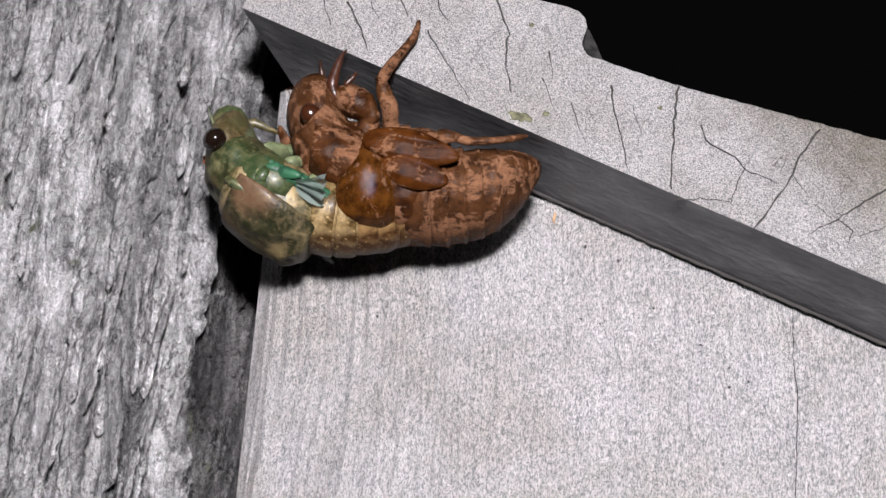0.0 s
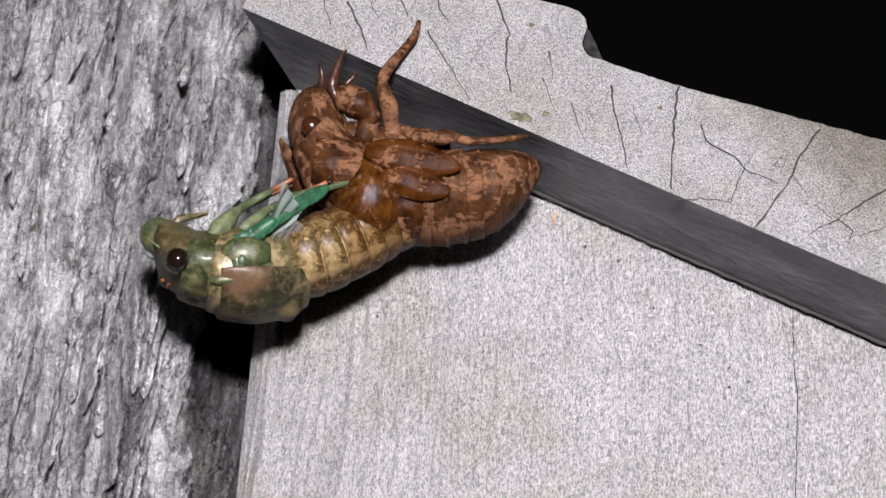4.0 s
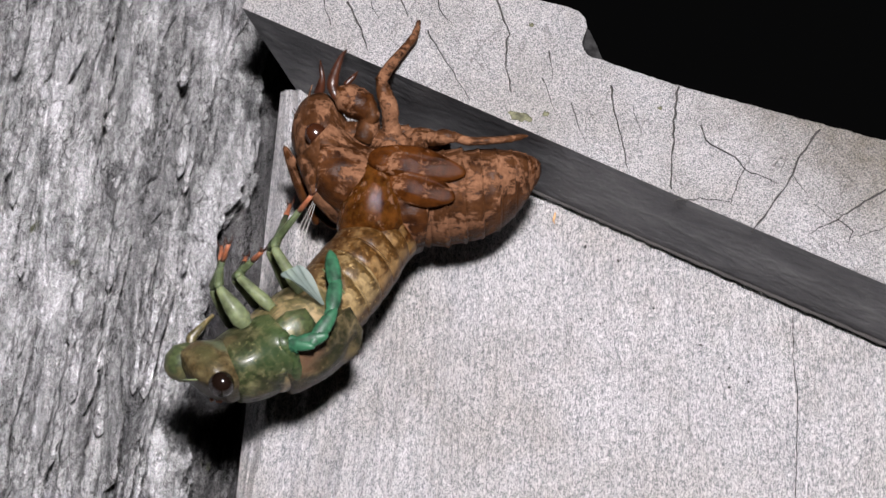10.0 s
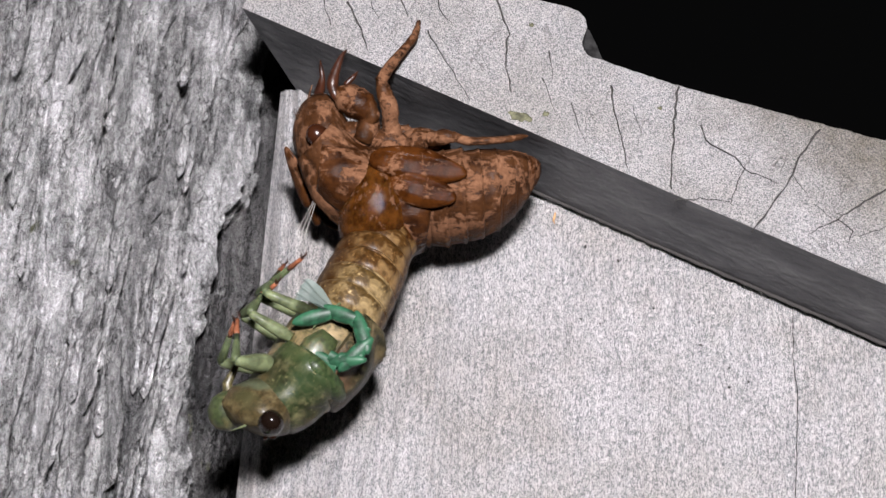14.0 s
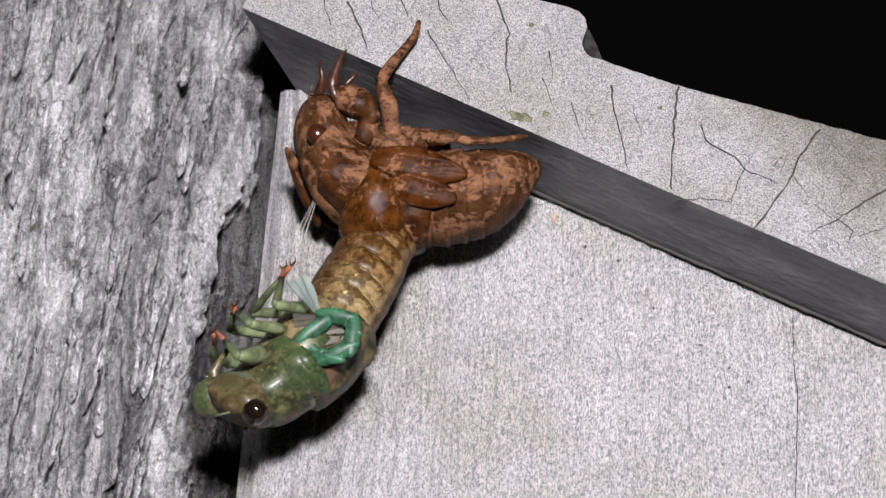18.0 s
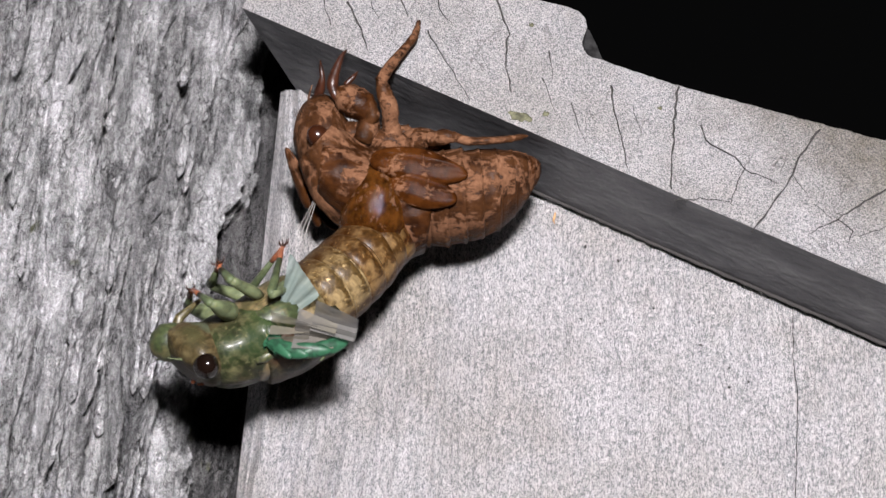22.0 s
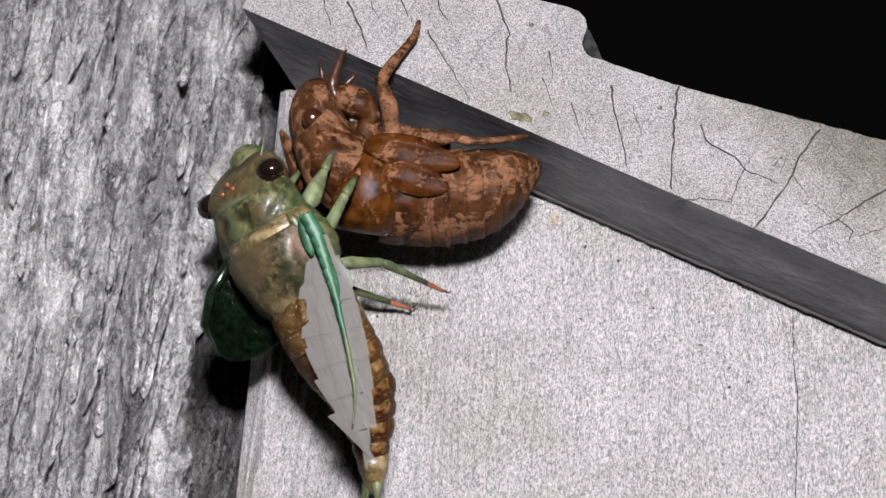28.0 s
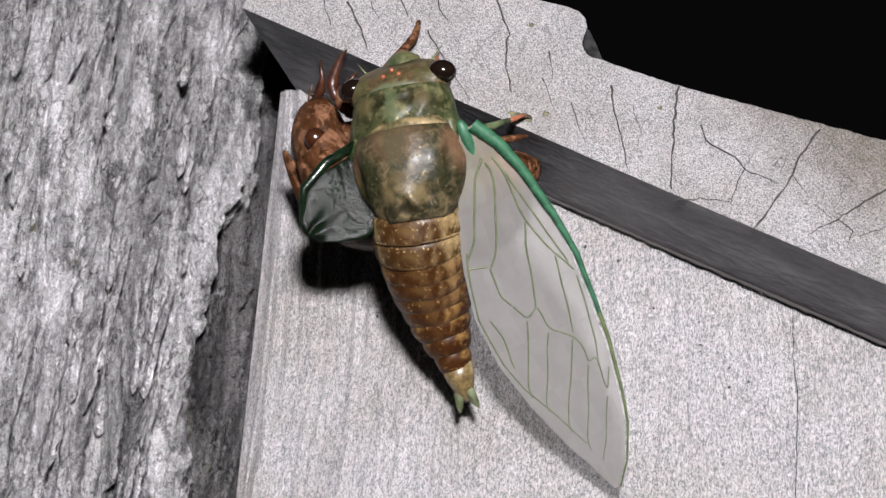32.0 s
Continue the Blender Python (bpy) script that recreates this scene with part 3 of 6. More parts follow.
    verts = np.stack([(cx + R * np.sin(A)) * MM, (cy - R * np.cos(A)) * MM, HEIGHT + Z * MM], -1).reshape(-1, 3)
    nz, na = A.shape
    i = np.arange((nz - 1) * na)
    row, col = i // na, i % na
    nxt = (col + 1) % na
    faces = np.stack([row * na + col, row * na + nxt, (row + 1) * na + nxt, (row + 1) * na + col], -1)
    me = bpy.data.meshes.new("trunk")
    me.from_pydata(verts.tolist(), [], faces.tolist())
    me.polygons.foreach_set("use_smooth", np.ones(len(faces), dtype=bool))
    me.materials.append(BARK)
    me.materials.append(SHADED_INNER_BARK)
    # faces past the ledge take the darker tone that paints the recess's shade
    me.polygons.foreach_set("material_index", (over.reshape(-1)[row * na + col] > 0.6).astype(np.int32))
    root = empty("tree", Matrix.Translation((cx * MM, cy * MM, 0)))
    rng = random.Random(11)
    shapes = []
    for k in range(10):
        w, h = rng.uniform(0.22, 0.55), rng.uniform(3.5, 8.0)
        nr, nc = 22, 9
        vs, fs = [], []
        for i in range(nr):
            f = 2 * i / (nr - 1) - 1
            half = w * (1 - abs(f) ** rng.choice((3, 4, 6))) ** 0.5 + 0.05
            l = -half * (1 + 0.5 * noise.noise(Vector((k * 7.1, f * 4, 0)))) + 0.25 * noise.noise(Vector((k, f * 14, 3)))
            r = half * (1 + 0.5 * noise.noise(Vector((k * 5.3, f * 4, 9)))) + 0.25 * noise.noise(Vector((k, f * 14, 8)))
            for j in range(nc):
                u = j / (nc - 1)
                edge = 0.55 if j in (0, nc - 1) or i in (0, nr - 1) else 0.0
                x = l + (r - l) * u + 0.25 * f * f * math.sin(k)
                y = edge - 0.30 * noise.noise(Vector((x * 1.6 + k, f * h * 0.5, k))) - 0.16 * noise.noise(Vector((x * 5 + k, f * h * 1.3, 4))) - 0.10 * noise.noise(Vector((x * 9, f * h * 4, k)))
                vs.append((x * MM, y * MM, f * h * MM))
        for i in range(nr - 1):
            for j in range(nc - 1):
                fs.append((i * nc + j, i * nc + j + 1, (i + 1) * nc + j + 1, (i + 1) * nc + j))
        me2 = bpy.data.meshes.new("bark_flake")
        me2.from_pydata(vs, [], fs)
        me2.materials.append(BARK)
        shapes.append(me2)
    for col in range(15):
        for rw in range(11):
            an = radians(13 + col * 1.62 + rng.uniform(-0.9, 0.9))
            zf = -29 + rw * 5.8 + rng.uniform(-3, 3) + (col % 2) * 2.9
            if math.degrees(an) > np.interp(zf, [-30, -6, 0, 6, 30], [31.5, 32, 32.8, 35, 36]):
                continue
            if rng.random() < 0.6:
                continue
            rad = (r0 + 0.45 + rng.uniform(-0.5, 0.2)) * MM
            fl = new("bark_flake", rng.choice(shapes))
            fl.parent = root
            fl.matrix_parent_inverse = root.matrix_basis.inverted()
            fl.matrix_basis = Matrix.Translation((cx * MM + rad * math.sin(an), cy * MM - rad * math.cos(an), HEIGHT + zf * MM)) @ pose(0, 0, 0, rng.uniform(-2, 2), rng.uniform(-1, 7), math.degrees(an) + rng.uniform(-9, 9))
    trunk = new("trunk", me)
    trunk.parent = root
    trunk.matrix_parent_inverse = root.matrix_basis.inverted()
    return tagged(root, "tree trunk with rough silvery grey furrowed bark", "tree")


def board():
    """Upright board with a bevelled edge, running down to the ground, cut off under the timber; raised grain and crust."""
    left = at(488, 560).x
    right, depth, bevel = 0.120, 0.009, 0.0021
    a, b = at(530, 150), at(1568, 605)
    slope = (b.z - a.z) / (b.x - a.x)
    xs = np.concatenate([left - bevel * np.linspace(1, 0.02, 18), np.linspace(left, 0.049, 520), np.linspace(0.05, right, 6)])
    v = np.concatenate([[0.0], np.linspace(0.0, 1.0, 430)])
    X, V = np.meshgrid(xs, v)
    top = a.z + slope * (X - a.x) - 0.0006
    Z = (HEIGHT - 0.032) * (1 - V) + top * V
    Z[0] = 0.0
    x, z = X / MM, (Z - HEIGHT) / MM
    bend = (lattice(x, z, 5, 18, 31) - 0.5) * 1.6
    fan = x + bend + 0.0
    near = np.clip(1.15 - (x - left / MM) / 30, 0.30, 1) * (0.75 + 0.5 * lattice(x, z, 6, 9, 39))
    ridge = 1 - np.abs(2 * lattice(fan, z, 0.62, 16, 32) - 1)
    grain = 0.55 * near * ridge ** 2 + 0.22 * near * lattice(fan, z, 0.30, 6, 33) + 0.20 * near * lattice(fan, z, 1.7, 22, 34)
    crust = 0.14 * lattice(x, z, 0.34, 0.50, 35) + 0.10 * lattice(x, z, 0.20, 0.26, 36) + 0.12 * lattice(x, z, 0.8, 1.0, 37) + 0.14 * lattice(x, z, 2.6, 3.4, 40)
    pit = 0.12 * np.clip(lattice(x, z, 0.5, 0.7, 38) - 0.86, 0, 1) / 0.14
    drop = np.clip((left - X) / bevel, 0, 1)
    Y = 0.0023 * drop ** 1.15 + (0.5 - grain - crust + pit) * MM * (1 - 0.5 * drop)
    Y[0] = 0.0
    nv, nx = X.shape
    verts = np.stack([X, Y, Z], -1).reshape(-1, 3).tolist()
    i = np.arange((nv - 1) * (nx - 1))
    r, c = i // (nx - 1), i % (nx - 1)
    faces = np.stack([r * nx + c, r * nx + c + 1, (r + 1) * nx + c + 1, (r + 1) * nx + c], -1).tolist()
    rim = list(range(nx)) + [k * nx + nx - 1 for k in range(1, nv)] + [(nv - 1) * nx + k for k in range(nx - 2, -1, -1)] + [k * nx for k in range(nv - 2, 0, -1)]
    base = len(verts)
    verts += [(verts[k][0], depth, verts[k][2]) for k in rim]
    n = len(rim)
    faces += [(rim[(k + 1) % n], rim[k], base + k, base + (k + 1) % n) for k in range(n)]
    faces.append(tuple(base + k for k in range(n)))
    me = bpy.data.meshes.new("wall_board")
    me.from_pydata(verts, [], faces)
    flags = np.zeros(len(faces), dtype=bool)
    flags[:(nv - 1) * (nx - 1)] = True
    me.polygons.foreach_set("use_smooth", flags)
    me.materials.append(BOARD)
    return tagged(new("wall_board", me), "upright board with silvery weathered paint and a bevelled edge", "board", kind="structure")


def crack(points, widths, parent, h, mat=None, name="crack", jig=2.2):
    """An irregular open split in a face, h millimetres before the board."""
    bm = bmesh.new()
    rng = random.Random(int(points[0][0]))
    pts = []
    for (x0, y0), (x1, y1) in zip(points, points[1:]):
        k = max(2, int(math.hypot(x1 - x0, y1 - y0) / 11))
        pts += [(x0 + (x1 - x0) * j / k + rng.uniform(-jig, jig), y0 + (y1 - y0) * j / k + rng.uniform(-jig, jig)) for j in range(k)]
    pts.append(points[-1])
    n = len(pts)
    rows = []
    for i, (x, y) in enumerate(pts):
        dx, dy = pts[min(i + 1, n - 1)][0] - pts[max(i - 1, 0)][0], pts[min(i + 1, n - 1)][1] - pts[max(i - 1, 0)][1]
        s = math.hypot(dx, dy) or 1
        f = i / (n - 1)
        w = (widths[0] * (1 - f) + widths[1] * f) * rng.uniform(0.6, 1.3) / 2
        px, py = -dy / s * w, dx / s * w
        rows.append([bm.verts.new(at(x + px, y + py, h + 0.03)), bm.verts.new(at(x, y, h - 0.6)), bm.verts.new(at(x - px, y - py, h + 0.03)), bm.verts.new(at(x, y, h + 0.04))])
    for a, b in zip(rows, rows[1:]):
        for k in range(4):
            bm.faces.new((a[k], a[(k + 1) % 4], b[(k + 1) % 4], b[k]))
    bm.faces.new(rows[0])
    bm.faces.new(list(reversed(rows[-1])))
    bmesh.ops.recalc_face_normals(bm, faces=bm.faces)
    return part(name, bm, mat or CRACK, parent)


PROUD = 12.0


def timber():
    """Sloping timber whose cut end stands 12 mm before the board; mitred foot, stepped and rounded top."""
    low = [(300, -41), (430, 15), (784, 166), (1160, 330), (1568, 504), (2000, 690)]
    rough = random.Random(3)
    jag = lambda a, b, k: [(a[0] + (b[0] - a[0]) * j / k + rough.uniform(-1.5, 1.5), a[1] + (b[1] - a[1]) * j / k + rough.uniform(-0.9, 0.9)) for j in range(k)]
    high = jag((2000, 378), (1568, 250), 30) + jag((1568, 250), (1200, 152), 40) + jag((1200, 152), (1078, 112), 14)
    high += [(1066, 106), (1050, 103), (1040, 98), (1033, 88), (1030, 75), (1034, 62), (1039, 48), (1036, 33), (1024, 20), (1003, 12), (965, 3)]
    high += jag((940, -2), (428, -96), 18) + [(300, -120)]
    outline = low + high
    bm = bmesh.new()
    front = [bm.verts.new(at(x, y, PROUD)) for x, y in outline]
    back = [bm.verts.new(v.co + Vector((0, 0.055, 0))) for v in front]
    face = bm.faces.new(front)
    n = len(front)
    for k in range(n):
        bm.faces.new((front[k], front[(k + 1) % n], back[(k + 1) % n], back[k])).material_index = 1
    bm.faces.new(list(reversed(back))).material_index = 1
    bmesh.ops.recalc_face_normals(bm, faces=bm.faces)
    corner, inner = at(428, 14, PROUD), at(530, 152, 0)
    across = (at(2000, 690, PROUD) - at(430, 15, PROUD)).normalized()
    rise = across.cross(Vector((0, 1, 0)))
    cut = rise.cross(inner - corner).normalized()
    if cut.x > 0:
        cut = -cut
    r = bmesh.ops.bisect_plane(bm, geom=bm.verts[:] + bm.edges[:] + bm.faces[:], plane_co=corner, plane_no=cut, clear_outer=True)
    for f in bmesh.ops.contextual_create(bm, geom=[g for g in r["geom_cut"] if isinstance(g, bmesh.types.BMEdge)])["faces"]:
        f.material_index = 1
    bmesh.ops.recalc_face_normals(bm, faces=bm.faces)
    ob = part("timber", bm, ENDGRAIN, smooth=False)
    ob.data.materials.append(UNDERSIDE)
    tagged(ob, "sloping grey timber with a cracked silvery end grain", "timber", kind="structure")
    for pts, w in (
        ([(1200, 152), (1193, 215), (1188, 335)], (6, 3)), ([(1080, 150), (1090, 205), (1112, 300)], (5, 2)),
        ([(1453, 228), (1410, 285), (1405, 310), (1330, 412)], (5, 4)), ([(1240, 222), (1250, 250), (1310, 285), (1318, 300), (1375, 325)], (4, 2)),
        ([(1318, 298), (1305, 320), (1293, 362)], (3, 2)), ([(1568, 335), (1482, 388), (1430, 415)], (6, 2)), ([(1482, 388), (1510, 408), (1500, 440)], (3, 2)),
        ([(878, 0), (900, 60), (893, 100), (905, 165)], (5, 3)), ([(615, 5), (640, 50), (650, 90)], (5, 3)), ([(757, 55), (790, 110), (832, 178)], (4, 2)),
        ([(1195, 355), (1240, 352), (1292, 358)], (3, 2)), ([(572, 0), (585, 45)], (3, 2)), ([(710, 0), (722, 30)], (4, 2)), ([(960, 140), (985, 205)], (3, 1)),
        ([(1010, 180), (1038, 262)], (3, 1)), ([(775, 0), (782, 28), (800, 40)], (3, 2)), ([(970, 90), (978, 140)], (3, 1)), ([(1405, 312), (1440, 360), (1470, 385)], (2, 1)),
        ([(655, 0), (672, 35)], (2, 1)), ([(850, 95), (868, 130)], (2, 1)), ([(1120, 190), (1135, 235)], (2, 1)), ([(1520, 420), (1568, 400)], (3, 1))):
        crack(pts, (w[0] * 0.75, w[1] * 0.75), ob, PROUD)
    # the notch is not cut right through: its floor, coloured dark for shade, shows behind the corner
    bm = bmesh.new()
    rim = [(1016, 30), (1043, 54), (1056, 80), (1068, 110), (1040, 130), (1010, 100)]
    a = [bm.verts.new(at(x, y, PROUD - 3.0)) for x, y in rim]
    b = [bm.verts.new(v.co + Vector((0, 0.04, 0))) for v in a]
    bm.faces.new(a)
    bm.faces.new(list(reversed(b)))
    for k in range(len(rim)):
        bm.faces.new((a[k], a[(k + 1) % len(rim)], b[(k + 1) % len(rim)], b[k]))
    bmesh.ops.recalc_face_normals(bm, faces=bm.faces)
    part("notch_floor", bm, NOTCH, ob, "wood left in the notch, coloured dark for shade", smooth=False)
    return ob


ground()
tree()
plank = board()
crack([(1403, 545), (1404, 640), (1412, 700), (1408, 882), (1407, 960)], (1.7, 1.5), plank, 0.12, jig=0.7)
beam = timber()
# added dark strip along the board's top stands for shade under the timber
crack([(545, 162), (900, 318), (1250, 472), (1600, 624)], (5.0, 8.0), plank, 0.8, name="joint", jig=0.8)
for k in range(7):
    # torn fibres at a nick in the board's cut top
    fx = 1318 + 7 * k + 4 * math.sin(k * 2.3)
    fy = 232 + (fx - 700) * 0.4385
    part("fibre", rod([at(fx, fy + 6, 0.3), at(fx + 3 * math.sin(k), fy, 0.5 + 0.2 * math.sin(k * 1.7)), at(fx + 7 * math.sin(k * 1.3), fy - 6 - 3 * math.sin(k * 2.9), 0.7)], (0.06, 0.04, 0.015), 5), BOARD, plank)

LICHEN = plain("lichen", (0.075, 0.075, 0.045), 0.9, 0, 0.3, 0.6, 1500, 0.5)
HUSK = plain("husk", (0.42, 0.24, 0.11), 0.6, 0.2, 0.4, 0.3, 900, 0.4)
FLY = plain("fly_black", (0.012, 0.011, 0.011), 0.35, 0, 0.5, 0.3, 2500, 0.5)
BLADE = plain("blade_green", (0.05, 0.22, 0.015), 0.45, 0.3, 0.4, 0.2, 900, 0.4)


def lump(x, y, h, rx, rz, mat, name, parent, seed):
    """A small uneven crumb sitting on a face."""
    bm = bmesh.new()
    bmesh.ops.create_icosphere(bm, subdivisions=3, radius=1.0)
    for v in bm.verts:
        v.co *= 1 + 0.55 * noise.noise(v.co * 1.7 + Vector((seed * 3.1, 0, seed)))
        v.co = Vector((v.co.x * rx * MM, v.co.y * min(rx, rz) * 0.4 * MM, v.co.z * rz * MM))
    bmesh.ops.translate(bm, vec=at(x, y, h), verts=bm.verts)
    return part(name, bm, mat, parent)


for k, (x, y, r) in enumerate(((1036, 437, 0.16), (1094, 462, 0.15), (1157, 546, 0.12), (1240, 611, 0.13), (1512, 712, 0.15), (1325, 676, 0.11), (1290, 652, 0.10), (668, 560, 0.13), (1062, 573, 0.1), (1028, 565, 0.1), (1238, 570, 0.09), (762, 512, 0.08), (1290, 686, 0.14))):
    lump(x, y, 0.05, r, r, SPECK, "speck", plank, k)
for k, (x, y, rx, rz) in enumerate(((920, 207, 0.85, 0.5), (966, 202, 0.3, 0.3), (905, 200, 0.3, 0.22), (937, 212, 0.3, 0.3), (940, 45, 0.25, 0.25), (1168, 192, 0.2, 0.2))):
    lump(x, y, PROUD, rx, rz, LICHEN, "lichen_patch", beam, k + 20)
husk = tagged(empty("seed_husk", Matrix.Translation(at(981, 384, 0.3))), "small tan bud scale stuck on the board", "husk")
bpy.context.view_layer.update()
part("scale", loft([(-0.55, 0.06, 0.04, 0.04, 0), (-0.3, 0.2, 0.12, 0.1, 0), (0.2, 0.25, 0.14, 0.1, 0), (0.55, 0.08, 0.05, 0.05, 0)], 12, 0.2), HUSK, husk, "", pose(0, 0, 0, 0, 100, 0))
part("stalk", rod([(0, 0, -0.5 * MM), (0.05 * MM, -0.05 * MM, -0.8 * MM)], (0.08, 0.04), 6), HUSK, husk)


def small_fly():
    root = tagged(empty("fly"), "tiny black fly on the timber's end", "fly")
    part("abdomen", loft([(-0.95, 0.08, 0.08, 0.08, 0), (-0.7, 0.25, 0.22, 0.2, 0), (-0.3, 0.3, 0.28, 0.25, 0), (0.05, 0.2, 0.2, 0.2, 0)], 14, 0.05), FLY, root)
    part("thorax", ball(0.32, 0.27, 0.28, 14, 10), FLY, root, "", Matrix.Translation((0.25 * MM, 0, 0.03 * MM)))
    part("head", ball(0.17, 0.24, 0.2, 14, 10), FLY, root, "", Matrix.Translation((0.62 * MM, 0, 0)))
    for s in (-1, 1):
        bm = ball(0.6, 0.2, 0.012, 14, 8)
        part("wing", bm, HINDWING, root, "clear wing", Matrix.Translation((-0.35 * MM, s * 0.2 * MM, 0.3 * MM)) @ pose(0, 0, 0, s * 10, 6, s * -12))
        for k in range(3):
            x = 0.45 - 0.22 * k
            part("leg", rod([(x * MM, s * 0.15 * MM, -0.1 * MM), ((x + 0.12 - 0.15 * k) * MM, s * 0.5 * MM, 0.02 * MM), ((x + 0.25 - 0.3 * k) * MM, s * 0.72 * MM, -0.3 * MM)], (0.05, 0.04, 0.02), 6), FLY, root)
    return root


def green_blade():
    root = tagged(empty("grass_blade"), "thin bright green grass blade in front of the bark", "grass")
    part("stem", rod([(0, 0, 0), (-0.4 * MM, 0, 5 * MM), (-1.6 * MM, 0, 10 * MM), (-2.2 * MM, 0, 13 * MM)], (0.42, 0.4, 0.3, 0.08), 8), BLADE, root)
    part("leaf", loft([(-6, 0.15, 0.05, 0.05, 0), (-2, 0.5, 0.08, 0.06, 0.2), (2, 0.4, 0.08, 0.06, 0.2), (5, 0.05, 0.03, 0.03, 0)], 10, 0.1), BLADE, root, "", Matrix.Translation((-0.6 * MM, 0.3 * MM, 3 * MM)) @ pose(0, 0, 0, 90, -80, 0))
    return root


fly = small_fly()
blade = green_blade()


# ---- the cast shell ----
def seat(x, y, h, forward, side):
    return placed(at(x, y, h), towards(*forward), towards(*side))


FARSIDE = (0.0, 0.22, -0.97)


def graft(name, bm, mat, parent, m, label=""):
    """A part given by its place in the world, under a parent."""
    ob = part(name, bm, mat, parent, label)
    if name not in ("abdomen_segment", "abdomen_tip", "thorax", "pronotum"):
        smoothed(ob)
    ob.matrix_basis = parent.matrix_world.inverted() @ m
    bpy.context.view_layer.update()
    return ob


def arc_segment(x0, x1, prof, n=26, seed=0.0, lip=0.12):
    """One ring of a jointed abdomen between x0 and x1 of a profile x -> (a, b, c, dz), with a raised hind lip."""
    st = []
    for k in range(6):
        f = k / 5
        x = x0 + (x1 - x0) * f
        a, b, c, dz = prof(x)
        g = 1.0 + (lip * 0.2 if k == 1 else 0) - (lip * 0.55 if k in (0,) else 0) - 0.03 * f
        st.append((x, a * g, b * g, c * g, dz))
    return loft(st, n, 0.05, seed)


def tabled(rows):
    xs = [r[0] for r in rows]
    return lambda x: tuple(float(np.interp(x, xs, [r[k] for r in rows])) for k in range(1, len(rows[0])))


def cast_shell():
    root = tagged(empty("cicada_shell", Matrix.Translation(at(760, 355, 8))), "empty brown cicada shell smeared with dried mud, split along its back", "insect shell")
    bpy.context.view_layer.update()
    # abdomen: seven rings and a tip, belly towards the timber
    m = seat(745, 352, 8, (-1.0, 0.06, 0.0), FARSIDE)
    prof = tabled([(-11.6, 0.5, 0.5, 0.5, -2.3), (-11.0, 1.7, 1.5, 1.3, -2.1), (-9.5, 3.4, 3.0, 2.5, -1.5), (-7.5, 4.6, 4.1, 3.5, -0.8), (-5, 5.3, 4.7, 4.2, -0.3), (-2, 5.5, 4.7, 4.4, 0), (1.6, 5.2, 4.4, 4.4, 0)])
    cuts = [-11.6, -10.3, -8.9, -7.4, -5.8, -4.2, -2.5, -0.8, 1.6]
    for k in range(8):
        graft("abdomen_segment" if k else "abdomen_tip", arc_segment(cuts[k] - (0.3 if k else 0), cuts[k + 1], prof, seed=k * 3.1, lip=0.20), SHELL if k not in (0,) else SHELL_BARE, root, m)
    # fore body: thorax with the open split, carrying head, collar and wing pads
    mt = seat(672, 352, 8.2, (-0.97, -0.12, 0.05), FARSIDE)
    tp = [(-4.6, 4.9, 4.4, 4.6, 0.1), (-3.2, 5.3, 4.9, 4.7, 0.1), (-1.2, 5.5, 4.9, 4.6, 0.0), (1.0, 5.5, 4.4, 4.4, 0.0), (3.0, 5.2, 3.5, 4.6, -0.3), (5.0, 4.9, 2.6, 4.8, -0.8), (6.2, 4.6, 1.9, 4.6, -1.2)]
    def furrowed(bm, count, deep, slant=0.0):
        """Long furrows over a part's skin."""
        for v in bm.verts:
            a = math.atan2(v.co.z, v.co.y) + slant * v.co.x / MM
            w = noise.noise(v.co * 450)
            g = abs(math.sin(a * count / 2 + 1.6 * w)) ** 0.6 - 0.6
            v.co.y *= 1 + deep * g
            v.co.z *= 1 + deep * g
        return bm

    thorax = graft("thorax", furrowed(loft(fine(tp, 4), 110, 0.06, 4.0, False, lambda i, a: not (i > 7 and 62 < a < 118)), 17, 0.035, 0.10), SHELL_BARE, root, mt)
    thicken(thorax, 0.18)
    graft("thorax_side", loft(fine([(-4.2, 0.9, 0.8, 1.2, -0.9), (-3.4, 1.9, 2.0, 1.8, -0.4), (-1.6, 2.6, 2.9, 2.4, 0), (0.8, 3.1, 3.2, 2.6, 0.1), (3.0, 3.3, 2.9, 2.4, 0), (4.3, 2.4, 1.4, 1.4, -0.4)], 2), 28, 0.09, 2.0), AMBER, thorax, seat(662, 356, 11.0, (-0.12, 0.99, 0.0), (0.99, 0.12, 0.0)), "glossy translucent amber skin")
    graft("thorax_back", loft(fine([(-4.2, 1.2, 1.5, 1.5, 0), (-2.8, 2.3, 2.6, 2.4, 0), (0, 2.8, 3.2, 2.8, 0), (2.6, 2.4, 2.6, 2.3, 0), (3.8, 0.9, 1.0, 1.0, 0)], 2), 24, 0.08, 7.0), SHELL_BARE, thorax, seat(672, 376, 9.6, (-0.98, 0.12, 0.0), FARSIDE), "dark amber skin of the split back")
    mp = seat(588, 292, 8.4, (-0.72, -0.68, 0.1), FARSIDE)
    collar = graft("pronotum", furrowed(loft(fine([(-4.6, 4.9, 3.9, 3.6, 0.4), (-3.0, 5.2, 4.5, 3.3, 0.3), (-1.0, 5.0, 4.6, 3.0, 0.0), (1.0, 4.6, 4.0, 2.8, -0.2), (3.0, 4.1, 3.0, 2.6, -0.5)], 4), 110, 0.09, 8.0, False, lambda i, a: not 66 < a < 114), 15, 0.045, -0.06), SHELL, thorax, mp)
    thicken(collar, 0.18)
